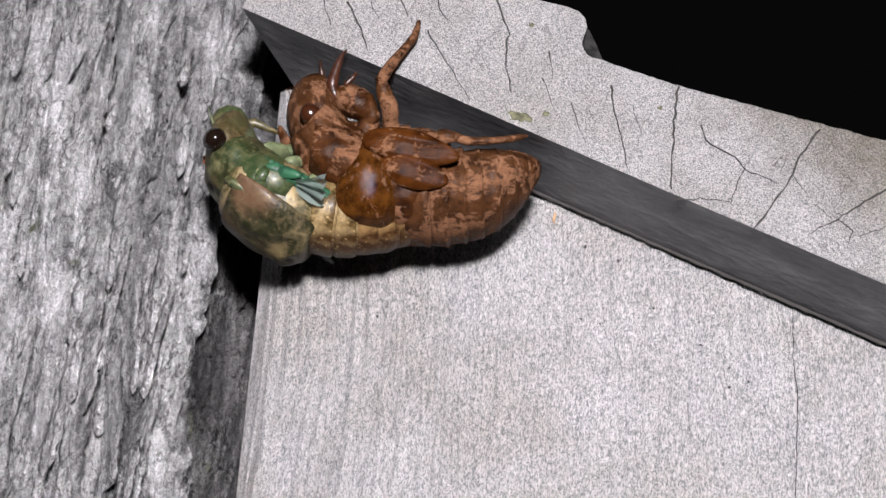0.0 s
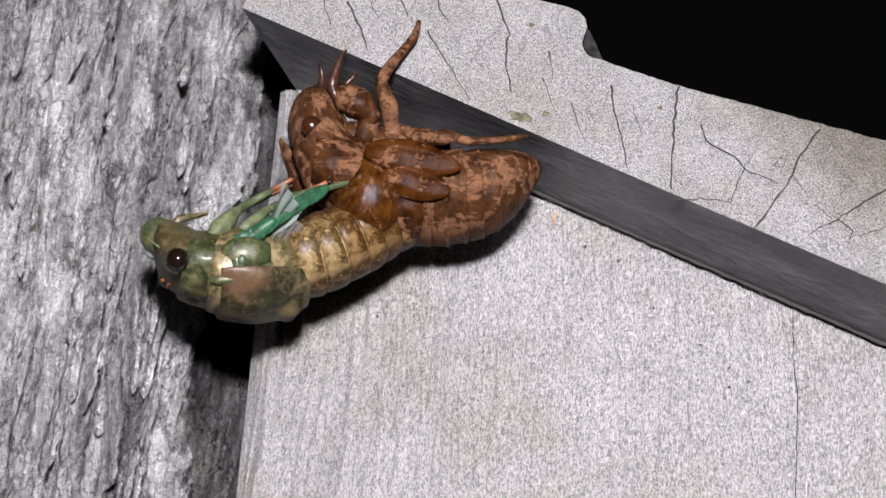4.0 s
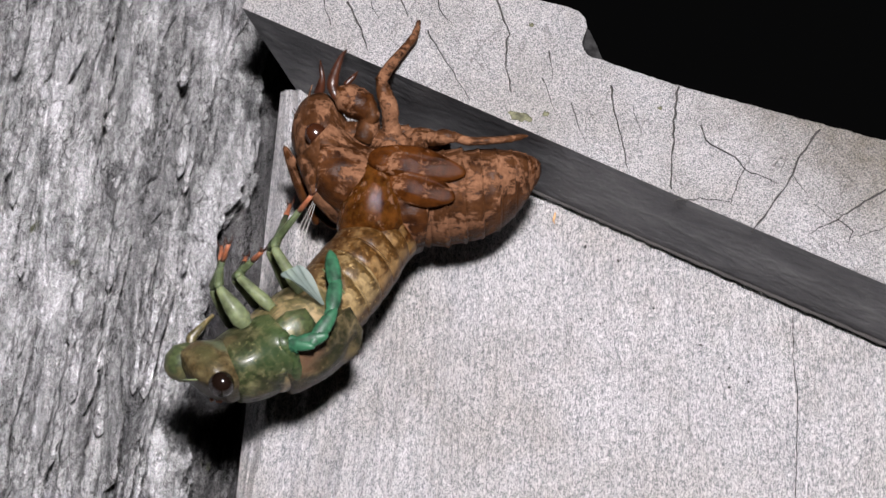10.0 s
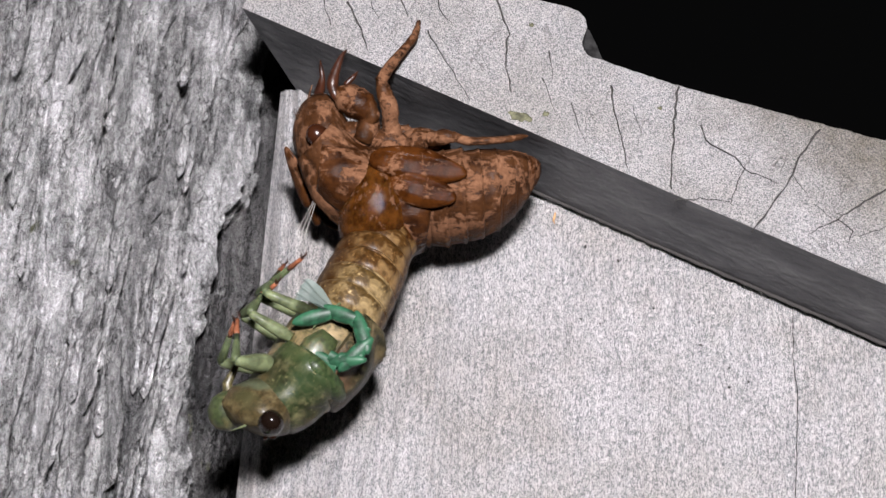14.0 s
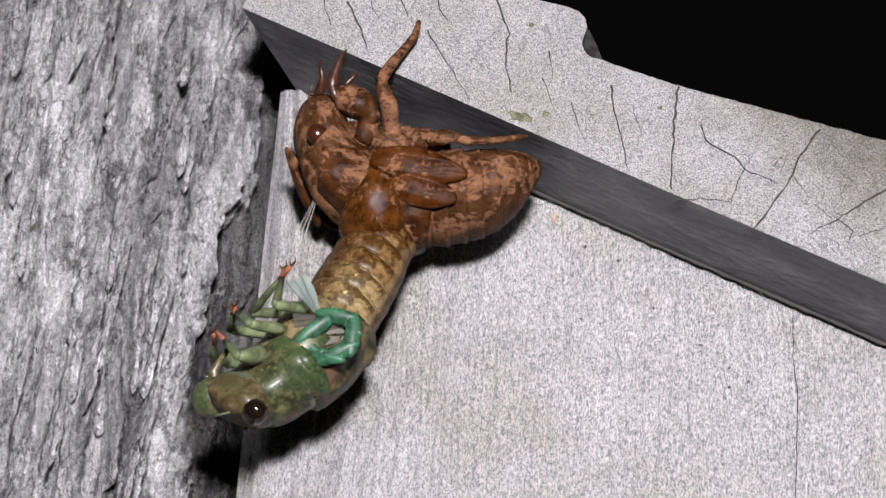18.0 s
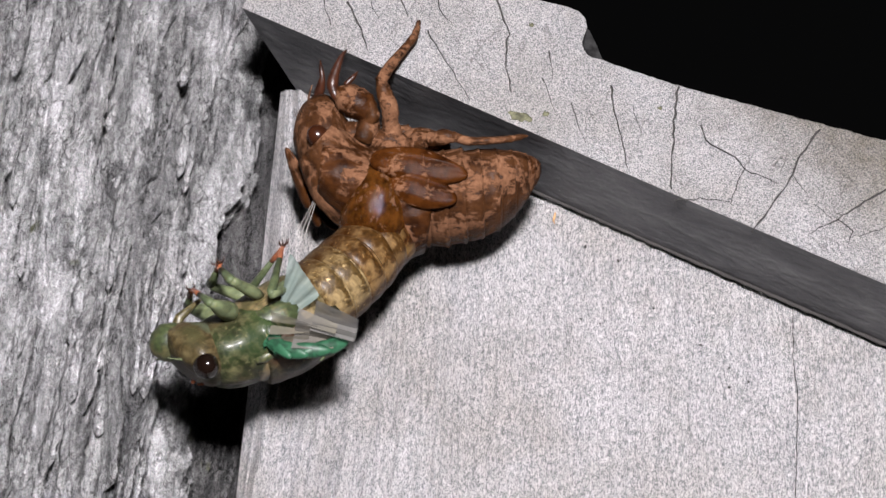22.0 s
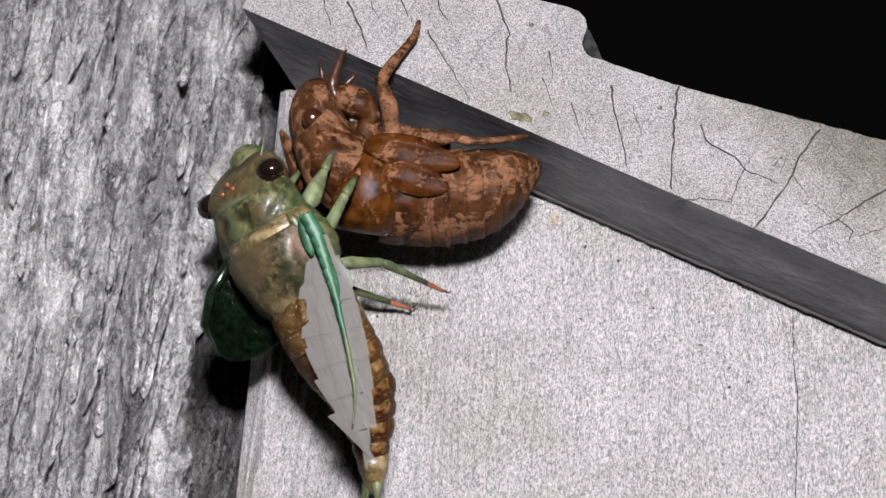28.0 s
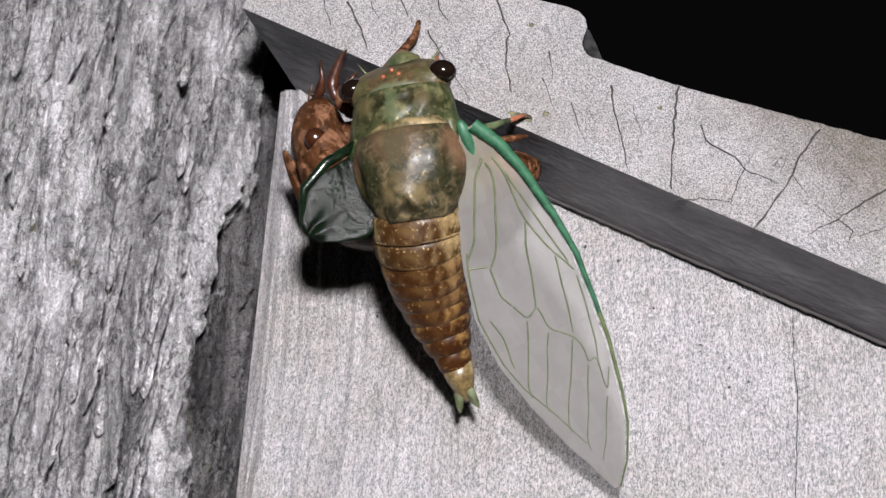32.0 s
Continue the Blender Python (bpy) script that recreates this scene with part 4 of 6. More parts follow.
    mh = seat(560, 232, 8.6, (-0.6, -0.8, 0.1), FARSIDE)
    head = graft("head", loft([(-3.0, 4.2, 3.0, 2.4, 0), (-1.5, 4.5, 3.2, 2.8, 0), (0.3, 4.2, 2.9, 3.0, 0), (1.8, 3.2, 2.1, 2.8, -0.4), (2.8, 1.9, 1.2, 1.9, -0.8), (3.2, 0.6, 0.4, 0.6, -1.0)], 26, 0.08, 5.0), SHELL, thorax, mh)
    for yy in (-1, 1):
        e = graft("eye", ball(1.2, 0.85, 1.05), SHELL_EYE, thorax, mh @ Matrix.Translation((-0.15 * MM, yy * 4.15 * MM, 0.75 * MM)), "glossy brown empty eye")
    for k in range(9):
        p0 = at(524 + 4 * k, 208 - 1.5 * k, 10.5 + 0.1 * k)
        bm = rod([p0, p0 + towards(-0.5 + 0.05 * k, -0.85, 0.2) * 0.0010], (0.05, 0.02), 5)
        ob = part("bristle", bm, SHELL, thorax)
        ob.matrix_basis = thorax.matrix_world.inverted()
    # torn edges of the split, curled away below the head
    for (x, y, h, r, w) in ((522, 312, 8.5, 62, 2.4), (540, 345, 6.5, 55, 2.2)):
        bm = loft([(-3.2, 0.5, 0.3, 0.3, 0), (-1.8, w * 0.34, 0.42, 0.35, 0.1), (0, w * 0.42, 0.5, 0.3, 0.25), (1.8, w * 0.32, 0.4, 0.3, 0.1), (3.2, 0.3, 0.2, 0.2, 0)], 14, 0.15, x)
        graft("torn_flap", bm, SHELL_BARE, thorax, seat(x, y, h, (-0.35, -0.94, 0.0), (0.6, -0.2, 0.75)))
    # wing pads on the near side: flat pointed blades with a raised front rib
    def blade(length, width, thick, seed):
        rows = []
        for f, w in ((-1.0, 0.08), (-0.95, 0.24), (-0.82, 0.44), (-0.56, 0.70), (-0.25, 0.92), (0.0, 1.0), (0.35, 0.95), (0.7, 0.75), (0.92, 0.45), (1.0, 0.2)):
            rows.append((f * length / 2, w * width / 2, thick * (0.35 + 0.65 * w), thick * 0.5, 0.12 * math.sin(3 * f)))
        bm = loft(fine(rows, 2), 24, 0.018, seed)
        for v in bm.verts:
            y, z = v.co.y / MM / (width / 2), v.co.z
            if z > 0:
                v.co.z += MM * thick * (0.26 * math.exp(-((y + 0.55) / 0.20) ** 2) - 0.16 * math.exp(-((y + 0.15) / 0.22) ** 2) + 0.18 * math.exp(-((y - 0.45) / 0.12) ** 2))
        return bm

    graft("wing_pad", blade(9.2, 3.6, 0.7, 9), PAD, thorax, seat(737, 293, 14.0, (-0.975, -0.16, -0.05), (0.14, 0.93, 0.1)), "glossy reddish-brown wing pad")
    graft("wing_pad", blade(6.6, 3.6, 0.7, 12), PAD, thorax, seat(744, 333, 13.3, (-0.93, -0.28, -0.05), (0.25, 0.93, 0.1)))
    # breast between the legs
    for (x, y, h, rx, ry, rz) in ((690, 262, 9, 3.2, 1.8, 2.6), (752, 258, 9, 2.6, 1.6, 2.2), (632, 250, 9, 2.6, 1.9, 2.4), (715, 240, 7, 1.2, 1.0, 1.2)):
        graft("breast_plate", loft([(-rx, 0.3 * ry, 0.3 * rz, 0.3 * rz, 0), (-rx * 0.6, 0.85 * ry, 0.8 * rz, 0.8 * rz, 0), (0, ry, rz, rz, 0), (rx * 0.6, 0.8 * ry, 0.85 * rz, 0.8 * rz, 0), (rx, 0.3 * ry, 0.3 * rz, 0.3 * rz, 0)], 18, 0.2, x), SHELL, root, seat(x, y, h, (-0.95, -0.2, 0), (0.1, 0.9, 0.4)))

    def limb(name, pts, radii, mat, label=""):
        line = spline([at(*p) for p in pts], 5)
        r = [float(np.interp(k / 5, range(len(radii)), radii)) for k in range(len(line))]
        bumps = random.Random(len(pts) + int(pts[0][0]))
        r = [0.6 * r[0]] + [q * bumps.uniform(0.93, 1.07) for q in r] + [0.5 * r[-1]]
        line = [line[0] + (line[0] - line[1]) * 0.5] + line + [line[-1] + (line[-1] - line[-2]) * 0.5]
        ob = part(name, rod(line, r, 12), mat, root, label)
        ob.matrix_basis = root.matrix_world.inverted()
        return ob

    # digging forelegs, near and far
    limb("fore_coxa", [(640, 250, 10.5), (652, 222, 11), (645, 200, 11)], (1.0, 1.15, 0.9), SHELL)
    limb("fore_femur", [(655, 212, 11.2), (640, 190, 11.6), (612, 172, 11.8), (594, 160, 11.8)], (0.9, 1.6, 1.5, 0.5), SHELL_BARE, "swollen glossy digging thigh")
    limb("fore_tibia", [(596, 176, 12.0), (588, 150, 12.4), (597, 118, 12.8), (606, 98, 13.0), (614, 88, 13.0)], (0.35, 0.6, 0.38, 0.22, 0.06), CLAW, "dark curved digging claw")
    limb("fore_tibia", [(640, 176, 12.0), (652, 186, 12.2), (660, 206, 12.0), (645, 222, 11.4)], (0.3, 0.6, 0.65, 0.5), SHELL)
    limb("fore_femur", [(590, 215, 6.5), (568, 196, 6.5), (556, 178, 6.8)], (1.0, 1.25, 0.7), SHELL)
    limb("fore_tibia", [(556, 186, 7.0), (566, 160, 8.0), (570, 138, 9.0), (568, 120, 9.4), (567, 108, 9.4)], (0.4, 0.52, 0.3, 0.2, 0.05), CLAW, "dark curved digging claw")
    limb("fore_tarsus", [(545, 190, 6.5), (547, 170, 6.6), (552, 152, 7.0)], (0.12, 0.1, 0.05), SHELL)
    limb("fore_claw_tooth", [(612, 150, 12.6), (626, 136, 12.8), (633, 127, 12.8)], (0.32, 0.26, 0.04), CLAW)
    # middle leg up on the timber's end
    limb("middle_coxa", [(690, 262, 10), (694, 238, 10.6), (690, 222, 11)], (1.1, 1.0, 0.9), SHELL)
    limb("middle_femur", [(690, 226, 11.0), (690, 195, 12.2), (680, 165, 13.0), (674, 142, 13.4)], (0.75, 0.85, 0.75, 0.55), SHELL)
    limb("middle_tibia", [(673, 145, 13.4), (690, 118, 13.6), (715, 88, 13.4), (733, 66, 13.0)], (0.6, 0.55, 0.45, 0.45), SHELL)
    limb("middle_tarsus", [(732, 68, 13.0), (738, 52, 12.7), (741, 38, 12.4)], (0.36, 0.34, 0.22), SHELL)
    # hind leg along the timber's lower edge
    limb("hind_coxa", [(722, 262, 10), (745, 250, 11), (765, 246, 11.6)], (0.9, 1.0, 0.8), SHELL)
    limb("hind_femur", [(760, 248, 11.6), (785, 243, 12.4), (805, 243, 12.8)], (0.7, 0.8, 0.5), SHELL)
    limb("hind_tibia", [(802, 242, 12.8), (830, 250, 13.0), (870, 249, 12.9), (905, 246, 12.7)], (0.5, 0.42, 0.38, 0.34), SHELL)
    limb("hind_tarsus", [(904, 246, 12.7), (920, 243, 12.5), (933, 241, 12.3)], (0.32, 0.3, 0.12), SHELL)
    limb("far_leg", [(705, 246, 6), (716, 235, 5), (722, 222, 4.5)], (0.5, 0.4, 0.15), SHELL_BARE)
    # white linings drawn out of the breathing tubes
    for k in range(3):
        ob = part("thread", rod([at(557 + 2 * k, 350, 9), at(543 + 5 * k, 378, 9.6), at(530 + 6 * k, 402 + 4 * k, 9.8), at(523 + 7 * k, 436 - 5 * k, 9.8)], (0.02, 0.026, 0.022, 0.008), 6), THREAD, root, "fine white thread")
        ob.matrix_basis = root.matrix_world.inverted()
    return root, thorax


# ---- the cicada ----
def wing_lead(s):
    """How far the front edge stands before the straight line from root to tip."""
    return float(np.interp(s, [0, 0.066, 0.151, 0.289, 0.396, 0.524, 0.638, 0.775, 0.855, 0.943, 1.0], [0.5, 2.1, 3.3, 4.5, 5.1, 5.05, 4.8, 4.0, 3.3, 1.8, 0.2]))


def wing_width(s):
    return wing_lead(s) + float(np.interp(s, [0, 0.102, 0.229, 0.329, 0.459, 0.592, 0.717, 0.846, 0.9, 1.0], [0.9, 2.45, 4.45, 5.4, 6.2, 5.8, 4.6, 2.9, 1.95, 0.4]))


WING = 36.0
ALONG = [0, 0.10, 0.2, 0.31, 0.43, 0.56, 0.70, 0.85, 1.0]
ACROSS = [0.13, 0.42, 0.71, 1.0]


def wing_point(s, c):
    """A place on the spread wing, millimetres: x from root to tip, y back from the front edge."""
    return Vector((WING * s, -wing_lead(s) + wing_width(s) * c, 0.0))


def wing_veins():
    """Veins as paths of (share of length, share of width)."""
    return [[(0.082, 0.498), (0.126, 0.741), (0.267, 0.837), (0.31, 0.95)],
            [(0.096, 0.489), (0.127, 0.441), (0.321, 0.677), (0.352, 0.765)],
            [(0.089, 0.328), (0.127, 0.288), (0.271, 0.315), (0.376, 0.209), (0.44, 0.1)],
            [(0.127, 0.288), (0.219, 0.221), (0.319, 0.182), (0.42, 0.13)],
            [(0.271, 0.315), (0.343, 0.416), (0.485, 0.498), (0.506, 0.60)],
            [(0.376, 0.209), (0.5, 0.259), (0.589, 0.311)],
            [(0.44, 0.1), (0.61, 0.148), (0.664, 0.187), (0.70, 0.2)],
            [(0.46, 0.679), (0.506, 0.615), (0.485, 0.498), (0.551, 0.485), (0.592, 0.324), (0.62, 0.283), (0.67, 0.283), (0.663, 0.197), (0.761, 0.203), (0.698, 0.1)],
            [(0.506, 0.615), (0.588, 0.721), (0.671, 0.901), (0.70, 0.93)],
            [(0.551, 0.485), (0.666, 0.689), (0.729, 0.853), (0.75, 0.88)],
            [(0.592, 0.324), (0.696, 0.505), (0.803, 0.798), (0.825, 0.83)],
            [(0.67, 0.283), (0.786, 0.481), (0.862, 0.719), (0.885, 0.76)],
            [(0.761, 0.203), (0.876, 0.427), (0.925, 0.676)],
            [(0.33, 0.97), (0.345, 0.77)],
            [(0.286, 0.944), (0.378, 0.97), (0.52, 0.97), (0.667, 0.946), (0.735, 0.869), (0.807, 0.809), (0.869, 0.741)],
            [(0.345, 0.77), (0.426, 0.751), (0.46, 0.679)],
            [(0.469, 0.896), (0.532, 0.855), (0.617, 0.901)]]


CICADA = {}


def cicada():
    root = tagged(empty("cicada"), "freshly moulted green and golden cicada with one wing crumpled", "cicada")
    P = {}

    def put(key, name, bm, mat, parent=root, label="", sub=0):
        ob = part(name, bm, mat, parent, label)
        if sub:
            smoothed(ob, sub)
        P[key] = ob
        return ob

    # head: broad crown, bulging face, eyes at both ends
    bm = sculpt(loft(fine([(-2.3, 3.8, 2.5, 2.8, 0), (-1.0, 4.7, 2.8, 3.3, 0), (0.2, 4.9, 2.5, 3.8, 0), (1.1, 4.4, 1.6, 3.6, -0.3), (1.8, 3.5, 0.8, 3.0, -0.9), (2.3, 2.0, 0.4, 1.6, -1.6)]), 40, 0.06, 1),
                [(-0.2, 3.3, 0.6, 0.9, 20, -0.35), (1.3, 0.0, 0.5, 1.0, 0, 0.25), (0.3, 0.0, 0.35, 3.0, 0, -0.12)])
    head = put("head", "head", bm, HEADSKIN)
    for s in (-1, 1):
        part("eye", ball(1.1, 1.35, 1.2, 28, 18), EYE_MAT, head, "large dark shiny eye", Matrix.Translation((0.25 * MM, s * 4.4 * MM, 0.45 * MM)) @ pose(0, 0, 0, 0, 0, s * 14))
        part("antenna", rod([(1.3 * MM, s * 2.9 * MM, -0.6 * MM), (2.0 * MM, s * 3.4 * MM, -0.9 * MM), (3.1 * MM, s * 4.2 * MM, -1.5 * MM)], (0.22, 0.1, 0.03), 6), LEG, head)
    for x, y in ((0.55, 0.75), (0.55, -0.75), (1.1, 0)):
        part("ocellus", ball(0.24, 0.24, 0.2, 14, 10), OCELLUS, head, "tiny pale orange eye", Matrix.Translation((x * MM, y * MM, (2.02 if y else 1.62) * MM)))
    part("face_bulge", loft([(-1.6, 0.8, 0.8, 0.8, 0), (-0.9, 1.8, 1.7, 1.5, 0), (0.3, 2.1, 2.0, 1.8, 0), (1.4, 1.5, 1.4, 1.3, 0), (2.0, 0.5, 0.5, 0.5, 0)], 22, 0.08), GREEN, head, "bulging striped green face", Matrix.Translation((1.5 * MM, 0, -2.5 * MM)))
    part("beak", rod([(1.2 * MM, 0, -2.6 * MM), (0.0, 0, -4.2 * MM), (-2.6 * MM, 0, -5.0 * MM)], (0.7, 0.45, 0.15), 8), BELLY, head)

    # pronotum with a raised hind collar, sunken pits and slanting furrows
    bm = sculpt(loft(fine([(-3.2, 5.4, 3.6, 3.3, 0), (-2.0, 5.6, 3.95, 3.4, 0), (-0.2, 5.1, 3.8, 3.4, 0), (1.6, 4.8, 3.4, 3.2, 0), (2.7, 4.3, 2.8, 2.9, 0)], 6), 60, 0.06, 2),
                [(1.4, 1.6, 0.7, 0.6, 30, -0.4), (0.2, 2.1, 1.5, 0.3, 55, -0.28), (0.0, 3.5, 1.4, 0.3, 40, -0.25), (0.5, 2.8, 0.9, 0.4, 48, 0.18), (-1.5, 2.5, 0.3, 4.0, 0, -0.25), (0.4, 0.0, 1.8, 0.5, 0, 0.12)])
    pron = put("pronotum", "pronotum", bm, PRONOTUM)
    part("collar", loft(fine([(-0.9, 5.35, 3.9, 2.6, 0), (-0.3, 5.75, 4.35, 2.8, 0), (0.35, 5.75, 4.25, 2.8, 0), (0.8, 5.35, 3.8, 2.6, 0)]), 48, 0.05), COLLAR, pron, "smooth green hind collar", Matrix.Translation((-2.5 * MM, 0, 0)))

    # thorax: breast, bronze back shield, cross ridge
    bm = loft([(-5.0, 2.6, 2.4, 3.0, -0.4), (-3.8, 3.6, 3.3, 3.8, -0.3), (-1.4, 4.5, 3.9, 4.2, -0.2), (1.6, 5.1, 3.9, 4.2, -0.1), (3.4, 4.8, 3.5, 3.8, 0), (4.4, 4.4, 3.2, 3.3, 0)], 30, 0.08, 3)
    thor = put("thorax", "breast", bm, BELLY, sub=1)
    bm = sculpt(loft(fine([(-4.0, 2.9, 3.0, 0.2, 0), (-2.9, 3.8, 3.6, 0.3, 0), (-1.0, 4.8, 4.1, 0.4, 0), (1.2, 5.3, 4.3, 0.4, 0), (3.2, 5.3, 4.1, 0.4, 0), (4.3, 5.0, 3.7, 0.3, 0)], 5), 56, 0.05, 4),
                [(-2.6, 0.9, 1.3, 0.35, -40, 0.55), (-2.3, 2.3, 1.0, 0.8, 0, -0.5), (-3.0, 0.0, 0.7, 0.6, 0, -0.4), (0.6, 4.3, 2.2, 0.4, 8, -0.4), (1.5, 2.2, 2.4, 0.3, 12, -0.14), (1.0, 0.0, 2.6, 0.35, 0, -0.08)])
    part("back_shield", bm, MESO, thor, "smooth bronze-green back shield with a coppery sheen", Matrix.Translation((-1.3 * MM, 0, 0.25 * MM)))
    for s in (-1, 1):
        part("wing_hinge", loft([(-1.7, 0.25, 0.25, 0.25, 0), (-0.6, 0.6, 0.5, 0.5, 0), (0.9, 0.55, 0.5, 0.45, 0), (1.8, 0.25, 0.25, 0.25, 0)], 14, 0.1), GREEN, thor, "green wing hinge", Matrix.Translation((2.2 * MM, s * 4.4 * MM, 1.2 * MM)))
        part("side_plate", loft([(-2.2, 0.6, 0.9, 0.9, 0), (-0.6, 1.2, 1.6, 1.6, 0), (1.2, 1.1, 1.5, 1.5, 0), (2.3, 0.5, 0.7, 0.7, 0)], 16, 0.15, s), GREEN, thor, "", Matrix.Translation((0.6 * MM, s * 4.1 * MM, -1.2 * MM)))

    # abdomen: ten overlapping rings
    prof = tabled([(0, 4.2, 3.8, 3.4, 0), (0.15, 4.15, 3.9, 3.5, 0), (0.35, 3.9, 3.8, 3.3, 0), (0.55, 3.3, 3.3, 2.9, 0), (0.72, 2.6, 2.6, 2.4, 0), (0.85, 1.9, 1.9, 1.8, 0), (1.0, 1.2, 1.2, 1.1, 0)])
    for k in range(9):
        skin = GOLD if k < 2 else (RING if k < 5 else AMBER_BODY)
        a, b, c, _ = prof(k / 9)
        a2, b2, c2, _ = prof((k + 1.15) / 9)
        st = [(1.2, a * 0.90, b * 0.90, c * 0.90, 0), (0.75, a * 0.98, b * 0.98, c * 0.98, 0), (0.1, a, b, c, 0), (-0.7, (a + a2) / 2 * 1.015, (b + b2) / 2 * 1.015, (c + c2) / 2 * 1.015, 0), (-1.05, a2 * 1.0, b2 * 1.0, c2 * 1.0, 0), (-1.2, a2 * 0.93, b2 * 0.93, c2 * 0.93, 0)]
        ring = put("ring%d" % k, "abdomen_ring", loft(fine(st, 2), 40, 0.05, 6 + k * 2.3), skin)
        part("ring_edge", loft([(-0.16, a2 * 0.98, b2 * 0.98, c2 * 0.98, 0), (0, a2 * 1.012, b2 * 1.012, c2 * 1.012, 0), (0.14, a2 * 0.995, b2 * 0.995, c2 * 0.995, 0)], 40, 0.05, 6 + k * 2.3), skin, ring, "thin raised hind edge", Matrix.Translation((-1.08 * MM, 0, 0)))
    tip = put("tip", "abdomen_tip", loft([(1.3, 1.5, 1.5, 1.4, 0), (0, 1.35, 1.3, 1.3, 0), (-1.3, 0.9, 0.9, 0.95, 0), (-2.4, 0.35, 0.35, 0.4, 0)], 20, 0.12, 3), TIPSKIN)
    for s in (-1, 1):
        part("tail_lobe", loft([(0.9, 0.3, 0.3, 0.3, 0), (0, 0.5, 0.5, 0.5, 0), (-1.1, 0.35, 0.35, 0.35, 0), (-1.7, 0.08, 0.08, 0.08, 0)], 12, 0.1), LEG, tip, "", Matrix.Translation((-1.5 * MM, s * 0.55 * MM, 0.3 * MM)) @ pose(0, 0, 0, 0, 10, s * -14))

    # legs: thigh, shin, foot
    for pair, (lf, lt, ls) in (("front", (4.6, 3.6, 2.2)), ("middle", (4.2, 4.2, 2.2)), ("hind", (4.8, 6.0, 2.6))):
        for s in ("near", "far"):
            fat = 0.95 if pair == "front" else 0.62
            put(pair + s + "f", pair + "_thigh", loft([(0, 0.5, 0.45, 0.45, 0), (lf * 0.25, fat, fat * 0.9, fat, 0), (lf * 0.6, fat * 0.85, fat * 0.8, fat * 0.8, 0), (lf * 0.95, 0.45, 0.42, 0.42, 0), (lf, 0.3, 0.3, 0.3, 0)], 14, 0.05), LEG)
            put(pair + s + "t", pair + "_shin", loft([(0, 0.3, 0.3, 0.3, 0), (lt * 0.12, 0.46, 0.44, 0.44, 0), (lt * 0.5, 0.36, 0.34, 0.34, 0), (lt, 0.28, 0.26, 0.26, 0)], 12, 0.05), TIBIA)
            foot = put(pair + s + "s", pair + "_foot", loft([(0, 0.24, 0.22, 0.22, 0), (ls * 0.3, 0.28, 0.26, 0.26, 0), (ls * 0.6, 0.2, 0.2, 0.2, 0), (ls, 0.2, 0.18, 0.18, 0)], 10, 0.05), TARSUS, root, "reddish foot")
            for q in (-1, 1):
                part("claw", rod([(ls * 0.95 * MM, 0, 0), ((ls + 0.35) * MM, q * 0.3 * MM, -0.05 * MM), ((ls + 0.7) * MM, q * 0.38 * MM, -0.35 * MM)], (0.12, 0.09, 0.02), 6), CLAW, foot)
    CICADA["leg"] = {"front": (4.6, 3.6, 2.8), "middle": (4.2, 4.2, 2.8), "hind": (4.8, 6.0, 3.2)}

    # near forewing: plates that slide and unfold, each with its stretch of the veins
    plates = []
    veins = []
    for v in wing_veins():
        ts = np.linspace(0, len(v) - 1, 12 * (len(v) - 1) + 1)
        ps = np.interp(ts, range(len(v)), [p[0] for p in v]), np.interp(ts, range(len(v)), [p[1] for p in v])
        ps = [np.convolve(np.pad(q, 3, mode="edge"), np.ones(7) / 7, mode="valid") for q in ps]
        veins += [((ps[0][k], ps[1][k]), (ps[0][k + 1], ps[1][k + 1])) for k in range(len(ts) - 1)]
    for i in range(len(ALONG) - 1):
        s0, s1 = ALONG[i], ALONG[i + 1]
        sm = (s0 + s1) / 2
        for half in (0, 1):
            e0, e1 = (s0, sm) if half == 0 else (sm, s1)
            em = (e0 + e1) / 2
            o = wing_point(em, 0.04)
            ss = [e0 - 0.0015 + (e1 - e0 + 0.003) * k / 4 for k in range(5)]
            pts = [(wing_point(max(0, min(1, q)), 0.045) - o + Vector((WING * min(0, q), 0, 0))) * MM for q in ss]
            r = [float(np.interp(q, [0, 0.2, 0.5, 0.8, 1], [0.66, 0.42, 0.23, 0.14, 0.07])) for q in ss]
            bm = rod(pts, r, 10, caps=False)
            bmesh.ops.scale(bm, vec=(1, 1, 0.6), verts=bm.verts)
            plates.append((put("costa%d_%d" % (i, half), "wing_front_edge", bm, COSTA if em < 0.55 else COSTA_TIP, root, "green front edge of the wing" if em < 0.55 else "olive front edge of the wing"), em, 0.04, o))
        for j in range(3):
            c0, c1 = ACROSS[j] - (0.05 if j == 0 else 0), ACROSS[j + 1]
            cm = (c0 + c1) / 2
            o = wing_point(sm, cm)
            bm = bmesh.new()
            g = [[bm.verts.new((wing_point(s0 + (s1 - s0) * a / 5, c0 + (c1 - c0) * b / 4) - o) * MM) for b in range(5)] for a in range(6)]
            for a in range(5):
                for b in range(4):
                    bm.faces.new((g[a][b], g[a + 1][b], g[a + 1][b + 1], g[a][b + 1]))
            pl = put("plate%d_%d" % (i, j), "wing_membrane", bm, (MEMBRANE_BASE, MEMBRANE_FADE, MEMBRANE)[min(i, 2)], root, "greenish wing skin near the root" if i < 2 else "milky clear wing skin")
            bm = bmesh.new()
